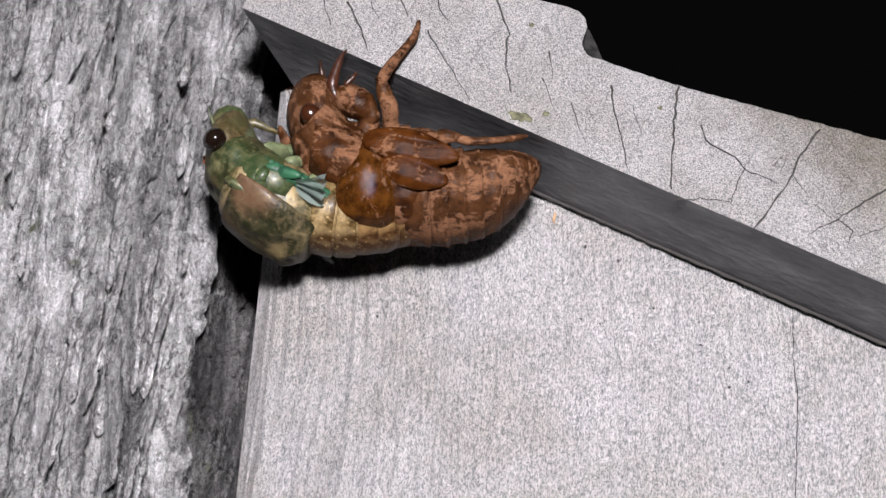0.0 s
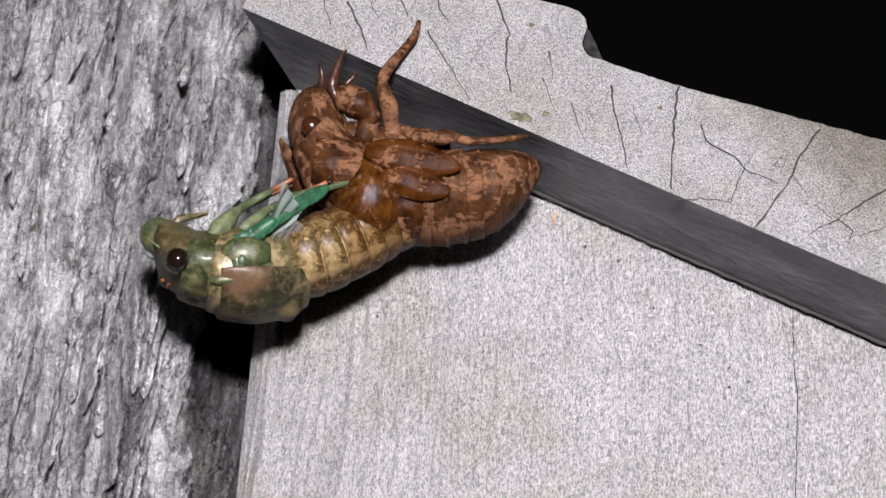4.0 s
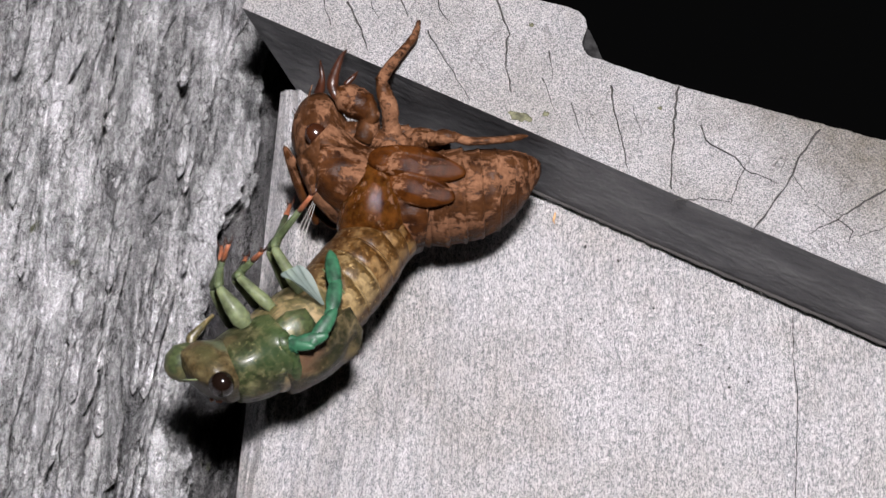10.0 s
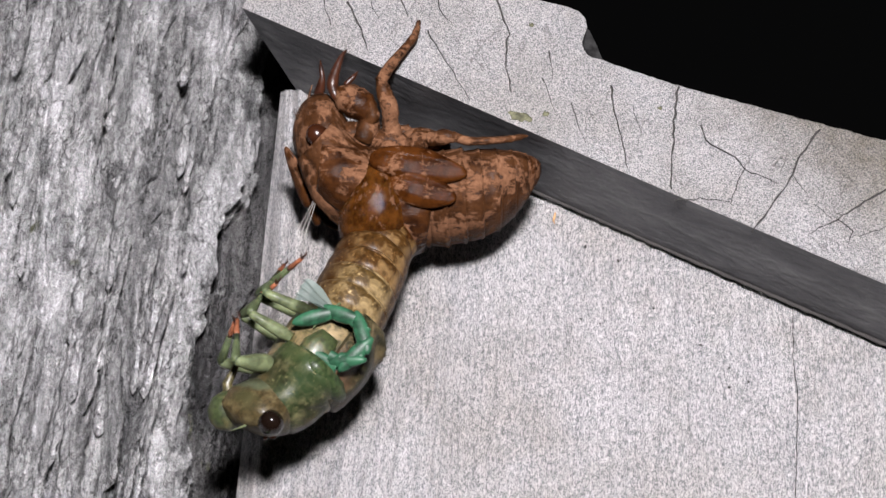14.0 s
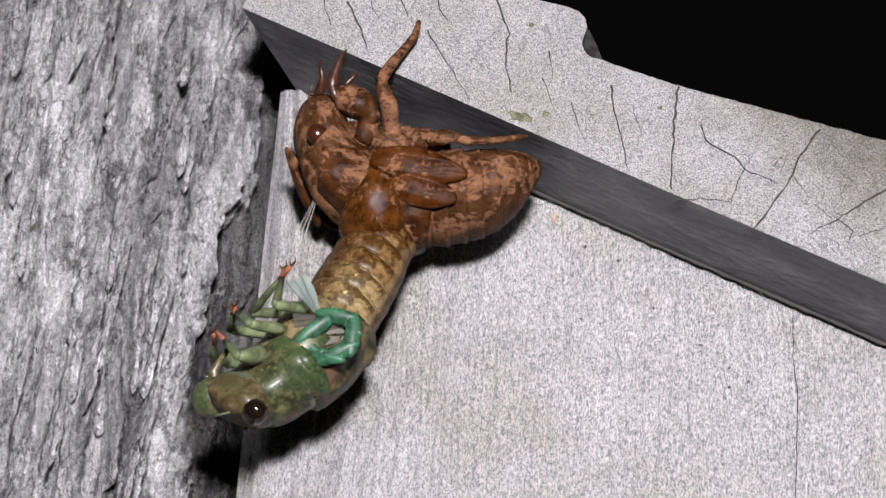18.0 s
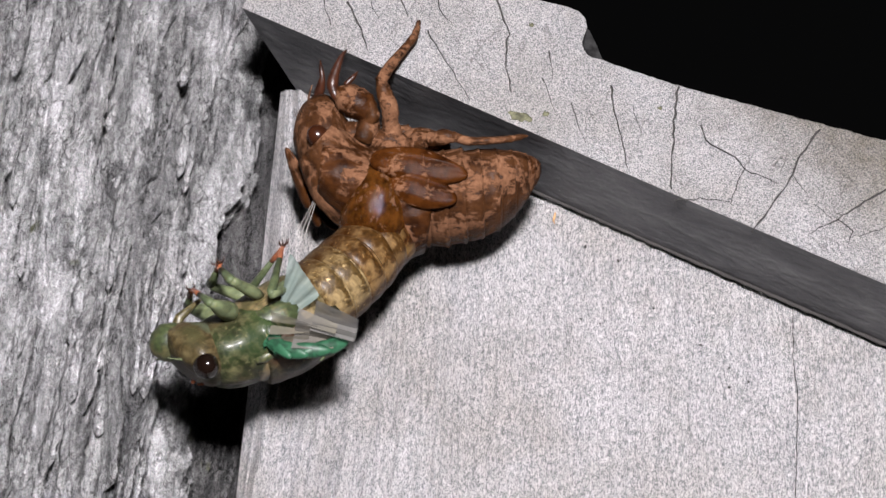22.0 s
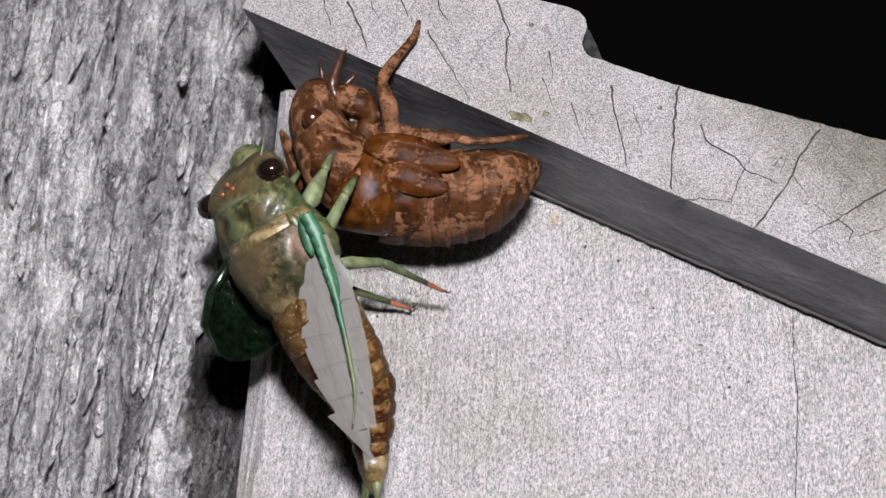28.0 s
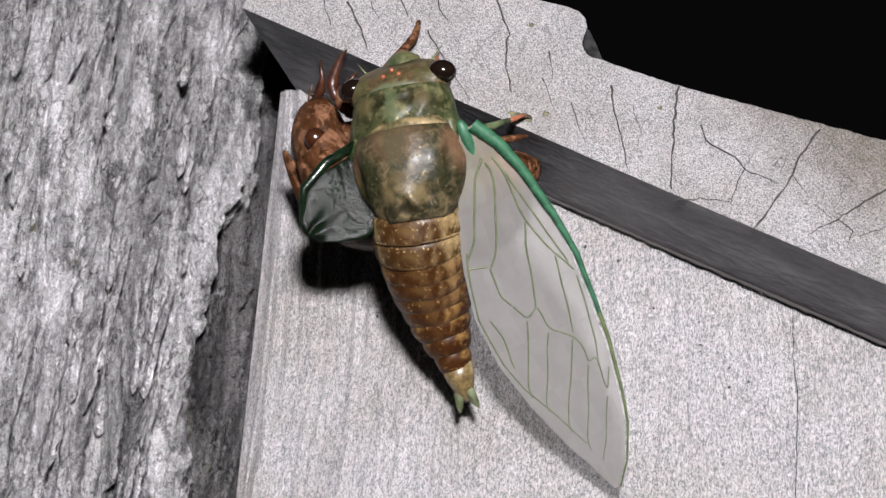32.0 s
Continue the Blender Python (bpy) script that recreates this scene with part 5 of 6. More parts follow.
            for p, q in veins:
                ms, mc = (p[0] + q[0]) / 2, (p[1] + q[1]) / 2
                if s0 <= ms < s1 and (c0 <= mc < c1):
                    piece = rod([(wing_point(*p) - o) * MM, (wing_point(*q) - o) * MM * 1.0], (0.115 - 0.08 * ms, 0.115 - 0.08 * ms), 6, caps=False)
                    me = bpy.data.meshes.new("v")
                    piece.to_mesh(me)
                    piece.free()
                    bm.from_mesh(me)
                    bpy.data.meshes.remove(me)
            if len(bm.verts):
                CICADA.setdefault("veins", []).append((put("vein%d_%d" % (i, j), "vein", bm, VEIN, root, "olive wing vein"), len(plates)))
            else:
                bm.free()
            plates.append((pl, sm, cm, o))
    CICADA["plates"] = plates
    bm = loft(fine([(-1.0, 0.25, 0.25, 0.25, 0), (-0.3, 0.55, 0.42, 0.4, 0), (0.8, 0.62, 0.45, 0.4, 0), (2.0, 0.45, 0.34, 0.3, 0), (2.8, 0.15, 0.15, 0.15, 0)], 2), 16, 0.12, 5)
    put("lobe", "wing_base", bm, COSTA, root, "fleshy green wing base")
    for k in range(4):
        bm = loft(fine([(-2.1, 0.15, 0.12, 0.12, 0), (-1.4, 0.55, 0.34, 0.3, 0), (0.0, 0.72, 0.42, 0.36, 0), (1.4, 0.52, 0.34, 0.3, 0), (2.1, 0.15, 0.12, 0.12, 0)], 2), 14, 0.10, 5 + k)
        put("fold%d" % k, "wing_fold", bm, COSTA, root, "fleshy green fold of the wing's base")
    # small near hind wing and the far wing that stays crumpled
    bm = bmesh.new()
    g = [[bm.verts.new(((0.3 + 4.2 * a / 8) * MM, (-0.4 + (0.6 + 4.2 * a / 8) * b / 8) * MM, 0.7 * math.sin(b * 2.4 + 0.4 * a) * a / 8 * MM)) for b in range(9)] for a in range(9)]
    for a in range(8):
        for b in range(8):
            bm.faces.new((g[a][b], g[a + 1][b], g[a + 1][b + 1], g[a][b + 1]))
    smoothed(put("hindwing", "hind_wing", bm, HINDWING, root, "small pleated pale bluish hind wing"))
    bm = bmesh.new()
    g = []
    for a in range(11):
        f = a / 10
        w = (1.5 + 6.2 * math.sin(min(1, f * 1.25) * math.pi * 0.55)) * (1 - 0.75 * max(0.0, (f - 0.6) / 0.4) ** 2)
        g.append([bm.verts.new(((9.2 * f) * MM, (-0.35 * w + w * b / 10 + 0.25 * math.sin(7 * f + b)) * MM, (0.10 * math.sin(b * 1.9 + 0.6 + 0.3 * a) * (0.4 + f) + 0.45 * noise.noise(Vector((a * 0.4, b * 0.4, 2.0))) - 1.4 * f * f) * MM)) for b in range(11)])
    for a in range(10):
        for b in range(10):
            bm.faces.new((g[a][b], g[a + 1][b], g[a + 1][b + 1], g[a][b + 1]))
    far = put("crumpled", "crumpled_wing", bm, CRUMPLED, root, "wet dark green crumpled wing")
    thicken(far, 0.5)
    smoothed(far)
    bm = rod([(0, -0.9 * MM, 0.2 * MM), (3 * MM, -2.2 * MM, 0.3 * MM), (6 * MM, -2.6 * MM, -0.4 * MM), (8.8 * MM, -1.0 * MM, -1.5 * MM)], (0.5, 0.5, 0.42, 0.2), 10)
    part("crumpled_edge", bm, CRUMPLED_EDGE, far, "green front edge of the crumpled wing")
    CICADA["parts"] = P
    return root


shell, shell_fore = cast_shell()
insect = cicada()


# ---- what moves ----
POSES, WINGS, LEGS, BUDS = [], [], [], []


def body(t, head, chest, waist, mid, end, left):
    """The cicada's line at t: places (x, y, h) of head, chest, waist, mid abdomen and tip; left: its left side, right and down."""
    POSES.append((t, head, chest, waist, mid, end, left))


def wing(t, way, back, length, width, curl):
    WINGS.append((t, way, back, length, width, curl))


def bud(t, wide, line, hind):
    """While the near wing is still a bud: its width in millimetres, the line of its green edge, and the hind wing's root and tip."""
    BUDS.append((t, wide, line, hind))


def legs(t, front, middle, hind):
    """Where the feet of the three near legs stand at t."""
    LEGS.append((t, front, middle, hind))


def between(rows, t):
    """The rows on both sides of t and the share of the second."""
    if t <= rows[0][0]:
        return rows[0], rows[0], 0.0
    for a, b in zip(rows, rows[1:]):
        if t <= b[0]:
            return a, b, (t - a[0]) / (b[0] - a[0])
    return rows[-1], rows[-1], 0.0


def blend(a, b, f):
    return tuple(p * (1 - f) + q * f for p, q in zip(a, b))


def body_at(t):
    """World poses of the stiff pieces of the body."""
    a, b, f = between(POSES, t)
    H, T, W, M, E = (at(*blend(a[k], b[k], f)) for k in range(1, 6))
    lx, ly = blend(a[6], b[6], f)
    left = towards(lx, ly, -math.sqrt(max(0.02, 1 - lx * lx - ly * ly)))
    out = {}
    def square(way):
        """way turned in depth until it stands square to the left side."""
        x, u = way.dot(RIGHT), way.dot(UP)
        n = -(x * left.dot(RIGHT) + u * left.dot(UP)) / min(-0.3, left.dot(NEAR))
        return (RIGHT * x + UP * u + NEAR * n).normalized()

    fwd = square((H - T).normalized() * 0.75 + (T - W).normalized() * 0.45)
    out["thorax"] = placed(T, fwd, left)
    hf = square((H - T).normalized() * 0.8 + fwd * 0.4)
    out["head"] = placed(H, hf, left)
    out["pronotum"] = placed(T.lerp(H, 0.56), (hf + fwd).normalized(), left)
    line = spline([T, W, M, E])
    d = [0.0]
    for p, q in zip(line, line[1:]):
        d.append(d[-1] + (q - p).length)
    start = 0.0044
    span = d[-1] - start
    def along(s):
        k = min(len(d) - 2, max(0, int(np.searchsorted(d, s)) - 1))
        u = (s - d[k]) / max(1e-9, d[k + 1] - d[k])
        return line[k].lerp(line[k + 1], u), (line[max(0, k - 6)] - line[min(len(line) - 1, k + 7)]).normalized()
    for k in range(9):
        p, w = along(start + span * (k + 0.3) / 10)
        out["ring%d" % k] = placed(p, w, left)
    p, w = along(start + span * 0.93)
    out["tip"] = placed(p, w, left)
    return out


HIPS = {"front": (3.4, 2.3, -3.2), "middle": (0.6, 2.5, -3.6), "hind": (-2.4, 2.4, -3.3)}
WING_ROOT = Vector((2.4, -6.1, 1.3)) * MM


def motions():
    # head, chest, waist, mid abdomen, tip of abdomen; left side
    body(0.0, (398, 272, 9), (482, 362, 9), (600, 382, 8.5), (735, 365, 8), (880, 325, 8), (0.00, 0.28))
    body(1.0, (376, 284, 9), (464, 370, 9), (590, 390, 8.5), (730, 366, 8), (880, 325, 8), (0.00, 0.28))
    body(2.0, (350, 312, 9.5), (446, 390, 9), (575, 395, 8.5), (725, 368, 8), (880, 325, 8), (-0.05, 0.28))
    body(2.5, (347, 312, 9.5), (444, 392, 9), (573, 396, 8.5), (722, 368, 8), (880, 325, 8), (-0.05, 0.28))
    body(3.0, (333, 348, 10), (440, 418, 9.5), (566, 408, 9), (715, 372, 8), (880, 328, 8), (-0.08, 0.27))
    body(3.5, (302, 415, 10.5), (424, 452, 10), (552, 430, 9.5), (700, 380, 8.5), (875, 330, 8), (-0.12, 0.25))
    body(4.5, (322, 520, 11), (456, 518, 11), (566, 465, 10), (690, 392, 8.5), (860, 335, 8), (-0.27, 0.10))
    body(5.5, (361, 609, 11.5), (507, 562, 11), (592, 488, 10), (688, 405, 8.5), (845, 340, 8), (-0.26, 0.10))
    body(6.0, (344, 598, 11.5), (492, 560, 11), (588, 488, 10), (688, 405, 8.5), (840, 340, 8), (-0.26, 0.09))
    body(6.5, (346, 613, 11.5), (494, 572, 11), (590, 494, 10), (688, 405, 8.5), (840, 340, 8), (-0.26, 0.09))
    body(7.0, (367, 645, 11.5), (511, 589, 11), (596, 500, 10), (688, 407, 8.5), (840, 340, 8), (-0.25, 0.09))
    body(7.5, (406, 668, 11.5), (538, 597, 11), (608, 502, 10), (690, 408, 8.5), (840, 340, 8), (-0.25, 0.07))
    body(8.0, (431, 684, 11.5), (551, 603, 11), (614, 502, 10), (690, 408, 8.5), (840, 340, 8), (-0.25, 0.06))
    body(8.5, (397, 679, 11.5), (534, 605, 11), (608, 502, 10), (690, 408, 8.5), (840, 340, 8), (-0.25, 0.06))
    body(9.0, (379, 685, 11.5), (518, 609, 11), (603, 504, 10), (690, 410, 8.5), (840, 340, 8), (-0.25, 0.06))
    body(9.5, (395, 691, 11.5), (527, 612, 11), (608, 504, 10), (690, 410, 8.5), (840, 340, 8), (-0.25, 0.06))
    body(10.0, (379, 669, 11.5), (522, 600, 11), (606, 502, 10), (690, 410, 8.5), (840, 340, 8), (-0.25, 0.06))
    body(10.5, (420, 710, 11.5), (541, 620, 11), (614, 506, 10), (690, 410, 8.5), (840, 340, 8), (-0.25, 0.06))
    body(11.0, (431, 718, 11.5), (550, 626, 11), (620, 508, 10), (690, 410, 8.5), (840, 340, 8), (-0.25, 0.06))
    body(11.5, (459, 732, 11.5), (566, 632, 11), (628, 510, 10), (690, 412, 8.5), (840, 340, 8), (-0.24, 0.07))
    body(13.0, (464, 739, 11.5), (569, 636, 11), (630, 512, 10), (690, 412, 8.5), (840, 340, 8), (-0.23, 0.07))
    body(14.5, (461, 736, 11.5), (567, 635, 11), (630, 512, 10), (690, 412, 8.5), (840, 340, 8), (-0.24, 0.07))
    body(16.5, (450, 725, 11.5), (558, 632, 11), (626, 512, 10), (690, 412, 8.5), (840, 340, 8), (-0.26, 0.08))
    body(18.0, (432, 720, 11.5), (548, 630, 11), (622, 512, 10), (690, 412, 8.5), (840, 340, 8), (-0.28, 0.09))
    body(19.0, (428, 718, 11.5), (544, 627, 11), (620, 510, 10), (690, 412, 8.5), (840, 340, 8), (-0.29, 0.09))
    body(20.0, (415, 703, 11.5), (533, 618, 11), (616, 506, 10), (690, 412, 8.5), (840, 340, 8), (-0.29, 0.09))
    body(20.5, (394, 688, 11.5), (518, 609, 11), (612, 504, 10), (690, 412, 8.5), (840, 340, 8), (-0.29, 0.08))
    body(21.0, (392, 672, 11.5), (514, 599, 11), (608, 500, 10), (690, 412, 8.5), (840, 340, 8), (-0.29, 0.07))
    body(21.5, (375, 657, 11.5), (503, 592, 11), (606, 496, 10), (690, 412, 8.5), (840, 340, 8), (-0.29, 0.07))
    body(22.0, (350, 638, 11.5), (492, 584, 11), (602, 490, 10), (690, 412, 8.5), (840, 340, 8), (-0.29, 0.06))
    body(22.5, (347, 607, 11.5), (486, 571, 11), (600, 485, 10), (690, 412, 8.5), (840, 340, 8), (-0.29, 0.06))
    body(23.0, (336, 594, 11.5), (481, 559, 11), (598, 482, 10), (690, 412, 8.5), (840, 340, 8), (-0.28, 0.06))
    body(23.5, (324, 562, 11.5), (467, 544, 11), (594, 478, 10), (690, 412, 8.5), (840, 340, 8), (-0.28, 0.06))
    body(24.0, (311, 518, 11.5), (447, 521, 11), (584, 472, 10), (690, 412, 8.5), (840, 342, 8), (-0.31, 0.06))
    body(24.2, (306, 520, 11.5), (440, 526, 11), (584, 472, 10), (690, 412, 8.5), (840, 342, 8), (-0.31, 0.06))
    body(24.3, (312, 498, 11.5), (436, 518, 11), (580, 474, 10), (690, 414, 8.5), (838, 343, 8), (-0.31, 0.08))
    body(24.4, (330, 380, 12), (420, 455, 11.5), (545, 470, 10.5), (675, 432, 9), (820, 350, 8), (-0.28, 0.12))
    body(24.5, (346, 286, 12.5), (412, 398, 12), (508, 456, 11), (650, 448, 9.5), (805, 358, 8.5), (-0.25, 0.16))
    body(24.7, (342, 275, 14), (414, 388, 13.5), (502, 458, 12.5), (632, 464, 11), (785, 368, 9.5), (-0.25, 0.18))
    body(24.9, (374, 236, 14.5), (412, 362, 14), (476, 474, 12.5), (600, 530, 11), (760, 440, 9.5), (-0.36, 0.22))
    body(25.0, (395, 314, 15), (478, 440, 14.5), (530, 545, 13), (645, 645, 11.5), (800, 735, 9.5), (-0.50, 0.27))
    body(25.2, (422, 338, 15), (500, 456, 14.5), (546, 560, 13), (634, 672, 11.5), (724, 802, 9.5), (-0.54, 0.29))
    body(25.5, (428, 338, 15), (504, 460, 14.5), (552, 566, 13), (640, 682, 11.5), (722, 810, 9.5), (-0.57, 0.31))
    body(26.5, (430, 336, 15), (507, 464, 14.5), (562, 574, 13), (642, 694, 10), (690, 832, 7), (-0.62, 0.34))
    body(27.5, (431, 335, 15), (509, 467, 14.5), (574, 580, 13), (644, 702, 9.5), (664, 848, 6), (-0.67, 0.36))
    body(28.0, (432, 335, 15), (510, 467, 14.5), (574, 582, 13), (644, 705, 9.5), (662, 852, 6), (-0.68, 0.36))
    body(29.0, (434, 334, 15), (510, 466, 14.5), (572, 582, 13), (640, 705, 9.5), (652, 852, 6), (-0.69, 0.35))
    body(29.5, (440, 330, 15.5), (512, 462, 15), (572, 576, 13.5), (638, 700, 9.5), (652, 845, 6), (-0.71, 0.33))
    body(30.0, (513, 288, 17), (548, 430, 16.5), (568, 540, 14.5), (592, 662, 10), (610, 790, 6), (-0.88, 0.12))
    body(30.5, (590, 248, 18), (594, 402, 17), (590, 508, 15), (598, 640, 9.5), (618, 795, 5.5), (-0.92, 0.03))
    body(31.0, (583, 253, 18), (592, 405, 17), (592, 510, 15), (600, 640, 9.5), (624, 805, 5.5), (-0.90, 0.07))
    body(31.5, (706, 180, 18.5), (712, 330, 17.5), (714, 436, 15.5), (730, 575, 9.5), (757, 742, 5.0), (-0.93, 0.04))
    body(32.0, (706, 150, 18.5), (730, 298, 17.5), (738, 400, 15), (768, 530, 9.5), (822, 690, 5.0), (-0.94, 0.18))

    # near forewing: way to its tip, way to its hind edge, shares of length and width, curl in degrees
    wing(25.0, (0.41, 0.90, 0.20), (-0.90, 0.41, 0.1), 0.38, 0.16, -4)
    wing(25.5, (0.39, 0.91, 0.20), (-0.91, 0.39, 0.1), 0.45, 0.20, 0)
    wing(27.5, (0.28, 0.95, 0.14), (-0.95, 0.28, 0.05), 0.54, 0.23, 2)
    wing(28.0, (0.25, 0.96, 0.12), (-0.96, 0.25, 0.05), 0.58, 0.24, 2)
    wing(29.0, (0.17, 0.98, 0.08), (-0.98, 0.17, 0.05), 0.74, 0.29, 2)
    wing(29.5, (0.15, 0.99, 0.06), (-0.99, 0.15, 0.05), 0.84, 0.36, 0)
    wing(30.0, (0.19, 0.98, 0.04), (-0.98, 0.19, 0.10), 0.99, 0.94, 0)
    wing(30.5, (0.17, 0.98, -0.04), (-0.98, 0.17, 0.08), 1.0, 0.96, 0)
    wing(31.0, (0.17, 0.98, -0.12), (-0.98, 0.17, 0.0), 1.0, 1.0, 0)
    wing(32.0, (0.39, 0.92, -0.15), (-0.92, 0.39, 0.0), 1.0, 1.0, 0)

    # the near wing as a bud: it stands up, curls over, then swells
    bud(0.0, 1.0, ((474, 300), (500, 306), (528, 318), (556, 336), (580, 350)), ((505, 318), (545, 345)))
    bud(2.5, 1.3, ((450, 300), (482, 306), (516, 316), (548, 332), (570, 348)), ((480, 322), (545, 345)))
    bud(3.5, 1.6, ((430, 372), (462, 362), (500, 352), (535, 345), (566, 342)), ((470, 380), (540, 360)))
    bud(4.5, 2.0, ((440, 500), (470, 462), (500, 425), (530, 385), (560, 348)), ((470, 480), (530, 380)))
    bud(5.5, 2.6, ((463, 550), (486, 492), (504, 438), (520, 385), (534, 336)), ((480, 520), (500, 395)))
    bud(6.5, 2.6, ((461, 561), (500, 520), (530, 478), (562, 432), (597, 390)), ((490, 540), (496, 400)))
    bud(7.2, 1.8, ((490, 582), (535, 552), (562, 512), (582, 462), (605, 402)), ((520, 560), (520, 420)))
    bud(8.0, 0.9, ((525, 609), (578, 598), (612, 560), (623, 500), (620, 424)), ((595, 520), (548, 450)))
    bud(9.0, 0.9, ((500, 606), (556, 604), (590, 574), (606, 520), (604, 440)), ((580, 535), (540, 462)))
    bud(10.0, 0.9, ((480, 604), (532, 608), (570, 584), (592, 520), (586, 456)), ((575, 545), (532, 474)))
    bud(12.0, 1.0, ((535, 634), (598, 632), (636, 590), (610, 540), (547, 522)), ((600, 560), (545, 515)))
    bud(14.0, 1.0, ((565, 641), (622, 634), (642, 592), (600, 556), (532, 568)), ((600, 560), (560, 515)))
    bud(16.5, 1.3, ((535, 632), (596, 632), (626, 594), (592, 558), (534, 596)), ((590, 560), (545, 520)))
    bud(18.0, 1.8, ((530, 624), (588, 630), (624, 596), (596, 560), (534, 600)), ((570, 570), (545, 510)))
    bud(20.0, 2.6, ((500, 618), (540, 628), (580, 626), (612, 614), (622, 592)), ((520, 580), (585, 512)))
    bud(22.0, 3.2, ((466, 588), (500, 616), (540, 621), (575, 617), (600, 606)), ((488, 568), (585, 502)))
    bud(23.0, 3.3, ((462, 572), (488, 606), (520, 622), (552, 628), (578, 620)), ((482, 552), (578, 490)))
    bud(24.2, 3.3, ((446, 530), (460, 578), (484, 618), (508, 636), (534, 636)), ((460, 520), (572, 470)))
    bud(24.3, 3.3, ((446, 521), (460, 575), (486, 624), (510, 638), (536, 632)), ((470, 510), (570, 470)))
    bud(24.5, 3.0, ((428, 372), (396, 430), (386, 498), (416, 520), (470, 482)), ((450, 390), (540, 430)))
    bud(24.7, 2.8, ((437, 364), (428, 440), (440, 510), (500, 536), (585, 534)), ((460, 400), (535, 450)))
    bud(24.9, 2.4, ((430, 330), (402, 420), (430, 500), (470, 535), (515, 560)), ((440, 400), (490, 470)))
    bud(25.3, 2.4, ((556, 410), (575, 490), (605, 560), (640, 620), (676, 677)), ((570, 430), (620, 530)))

    # where the feet of the near legs stand: front, middle, hind
    legs(0.0, (655, 300, 5), (690, 310, 5), (745, 330, 6))
    legs(3.0, (618, 320, 5), (660, 320, 5), (720, 335, 6))
    legs(3.5, (590, 330, 8), (630, 330, 8), (690, 340, 8))
    legs(5.5, (406, 318, 13), (515, 360, 9), (580, 340, 9))
    legs(6.0, (405, 318, 13), (512, 362, 9), (580, 340, 9))
    legs(7.0, (358, 352, 13), (505, 370, 9), (585, 345, 9))
    legs(7.5, (372, 402, 13), (470, 400, 9), (560, 345, 9))
    legs(9.0, (372, 432, 13), (425, 455, 10), (500, 345, 11))
    legs(11.0, (400, 490, 13), (440, 500, 10), (500, 400, 10))
    legs(13.0, (428, 548, 14), (496, 482, 11), (506, 462, 9))
    legs(16.5, (395, 575, 14), (420, 545, 12), (504, 470, 11))
    legs(19.0, (368, 590, 14), (394, 540, 13), (502, 468, 13))
    legs(21.0, (350, 545, 14), (385, 500, 13), (504, 440, 13))
    legs(23.0, (335, 470, 14), (384, 426, 13), (506, 408, 13))
    legs(24.2, (330, 426, 14), (385, 371, 13), (600, 350, 14))
    legs(24.4, (352, 197, 14), (511, 247, 14), (690, 345, 14))
    legs(24.6, (490, 200, 13), (545, 220, 13), (628, 335, 14))
    legs(24.8, (480, 205, 13), (600, 206, 13), (668, 307, 14))
    legs(25.0, (545, 238, 12), (620, 215, 13), (735, 355, 14))
    legs(25.5, (585, 240, 12), (640, 240, 13), (792, 428, 10))
    legs(27.5, (600, 242, 12), (645, 292, 13), (822, 582, 2))
    legs(28.0, (600, 242, 12), (645, 292, 13), (844, 534, 2))
    legs(28.5, (600, 242, 12), (645, 292, 13), (840, 505, 2))
    legs(29.5, (605, 240, 12), (645, 290, 13), (848, 468, 3))
    legs(30.0, (625, 215, 13), (651, 244, 14), (824, 464, 4))
    legs(30.5, (692, 164, 13), (720, 262, 14), (760, 560, 4))
    legs(31.0, (690, 168, 13), (731, 276, 14), (760, 560, 4))
    legs(31.5, (763, 54, 12.5), (936, 203, 12.5), (880, 500, 3))
    legs(32.0, (766, 52, 12.5), (938, 201, 12.5), (890, 480, 3))

    # legs and wings are carried on the chest: turn their ways into its own axes
    def local(rows, pick):
        out = []
        for row in rows:
            turn = body_at(row[0])["thorax"].to_3x3().inverted()
            out.append((row[0], [turn @ towards(*v) for v in pick(row)], row))
        return out

    leg_rows = [(r[0], [body_at(r[0])["thorax"].inverted() @ at(*p) for p in r[1:4]]) for r in LEGS]
    wing_rows = local(WINGS, lambda r: [r[1], r[2]])
    bud_rows = []
    for t, wide, line, hind in BUDS:
        inv = body_at(t)["thorax"].inverted()
        rise = (15.6, 16.4, 16.8, 16.6, 16.2)
        if t < 3.6:
            rise = (13.6, 14.0, 13.6, 13.0, 12.4)
        bud_rows.append((t, [inv @ at(x, y, h) for (x, y), h in zip(line, rise)] + [inv @ at(*hind[0], rise[0] - 0.4), inv @ at(*hind[1], rise[2] - 0.2)], wide))
    P = CICADA["parts"]
    times = sorted(set([k / 4 for k in range(129)] + [24 + k / 10 for k in range(17)] + [29.5 + k / 10 for k in range(26)]))
    keys = {k: [] for k in P}
    roots = []
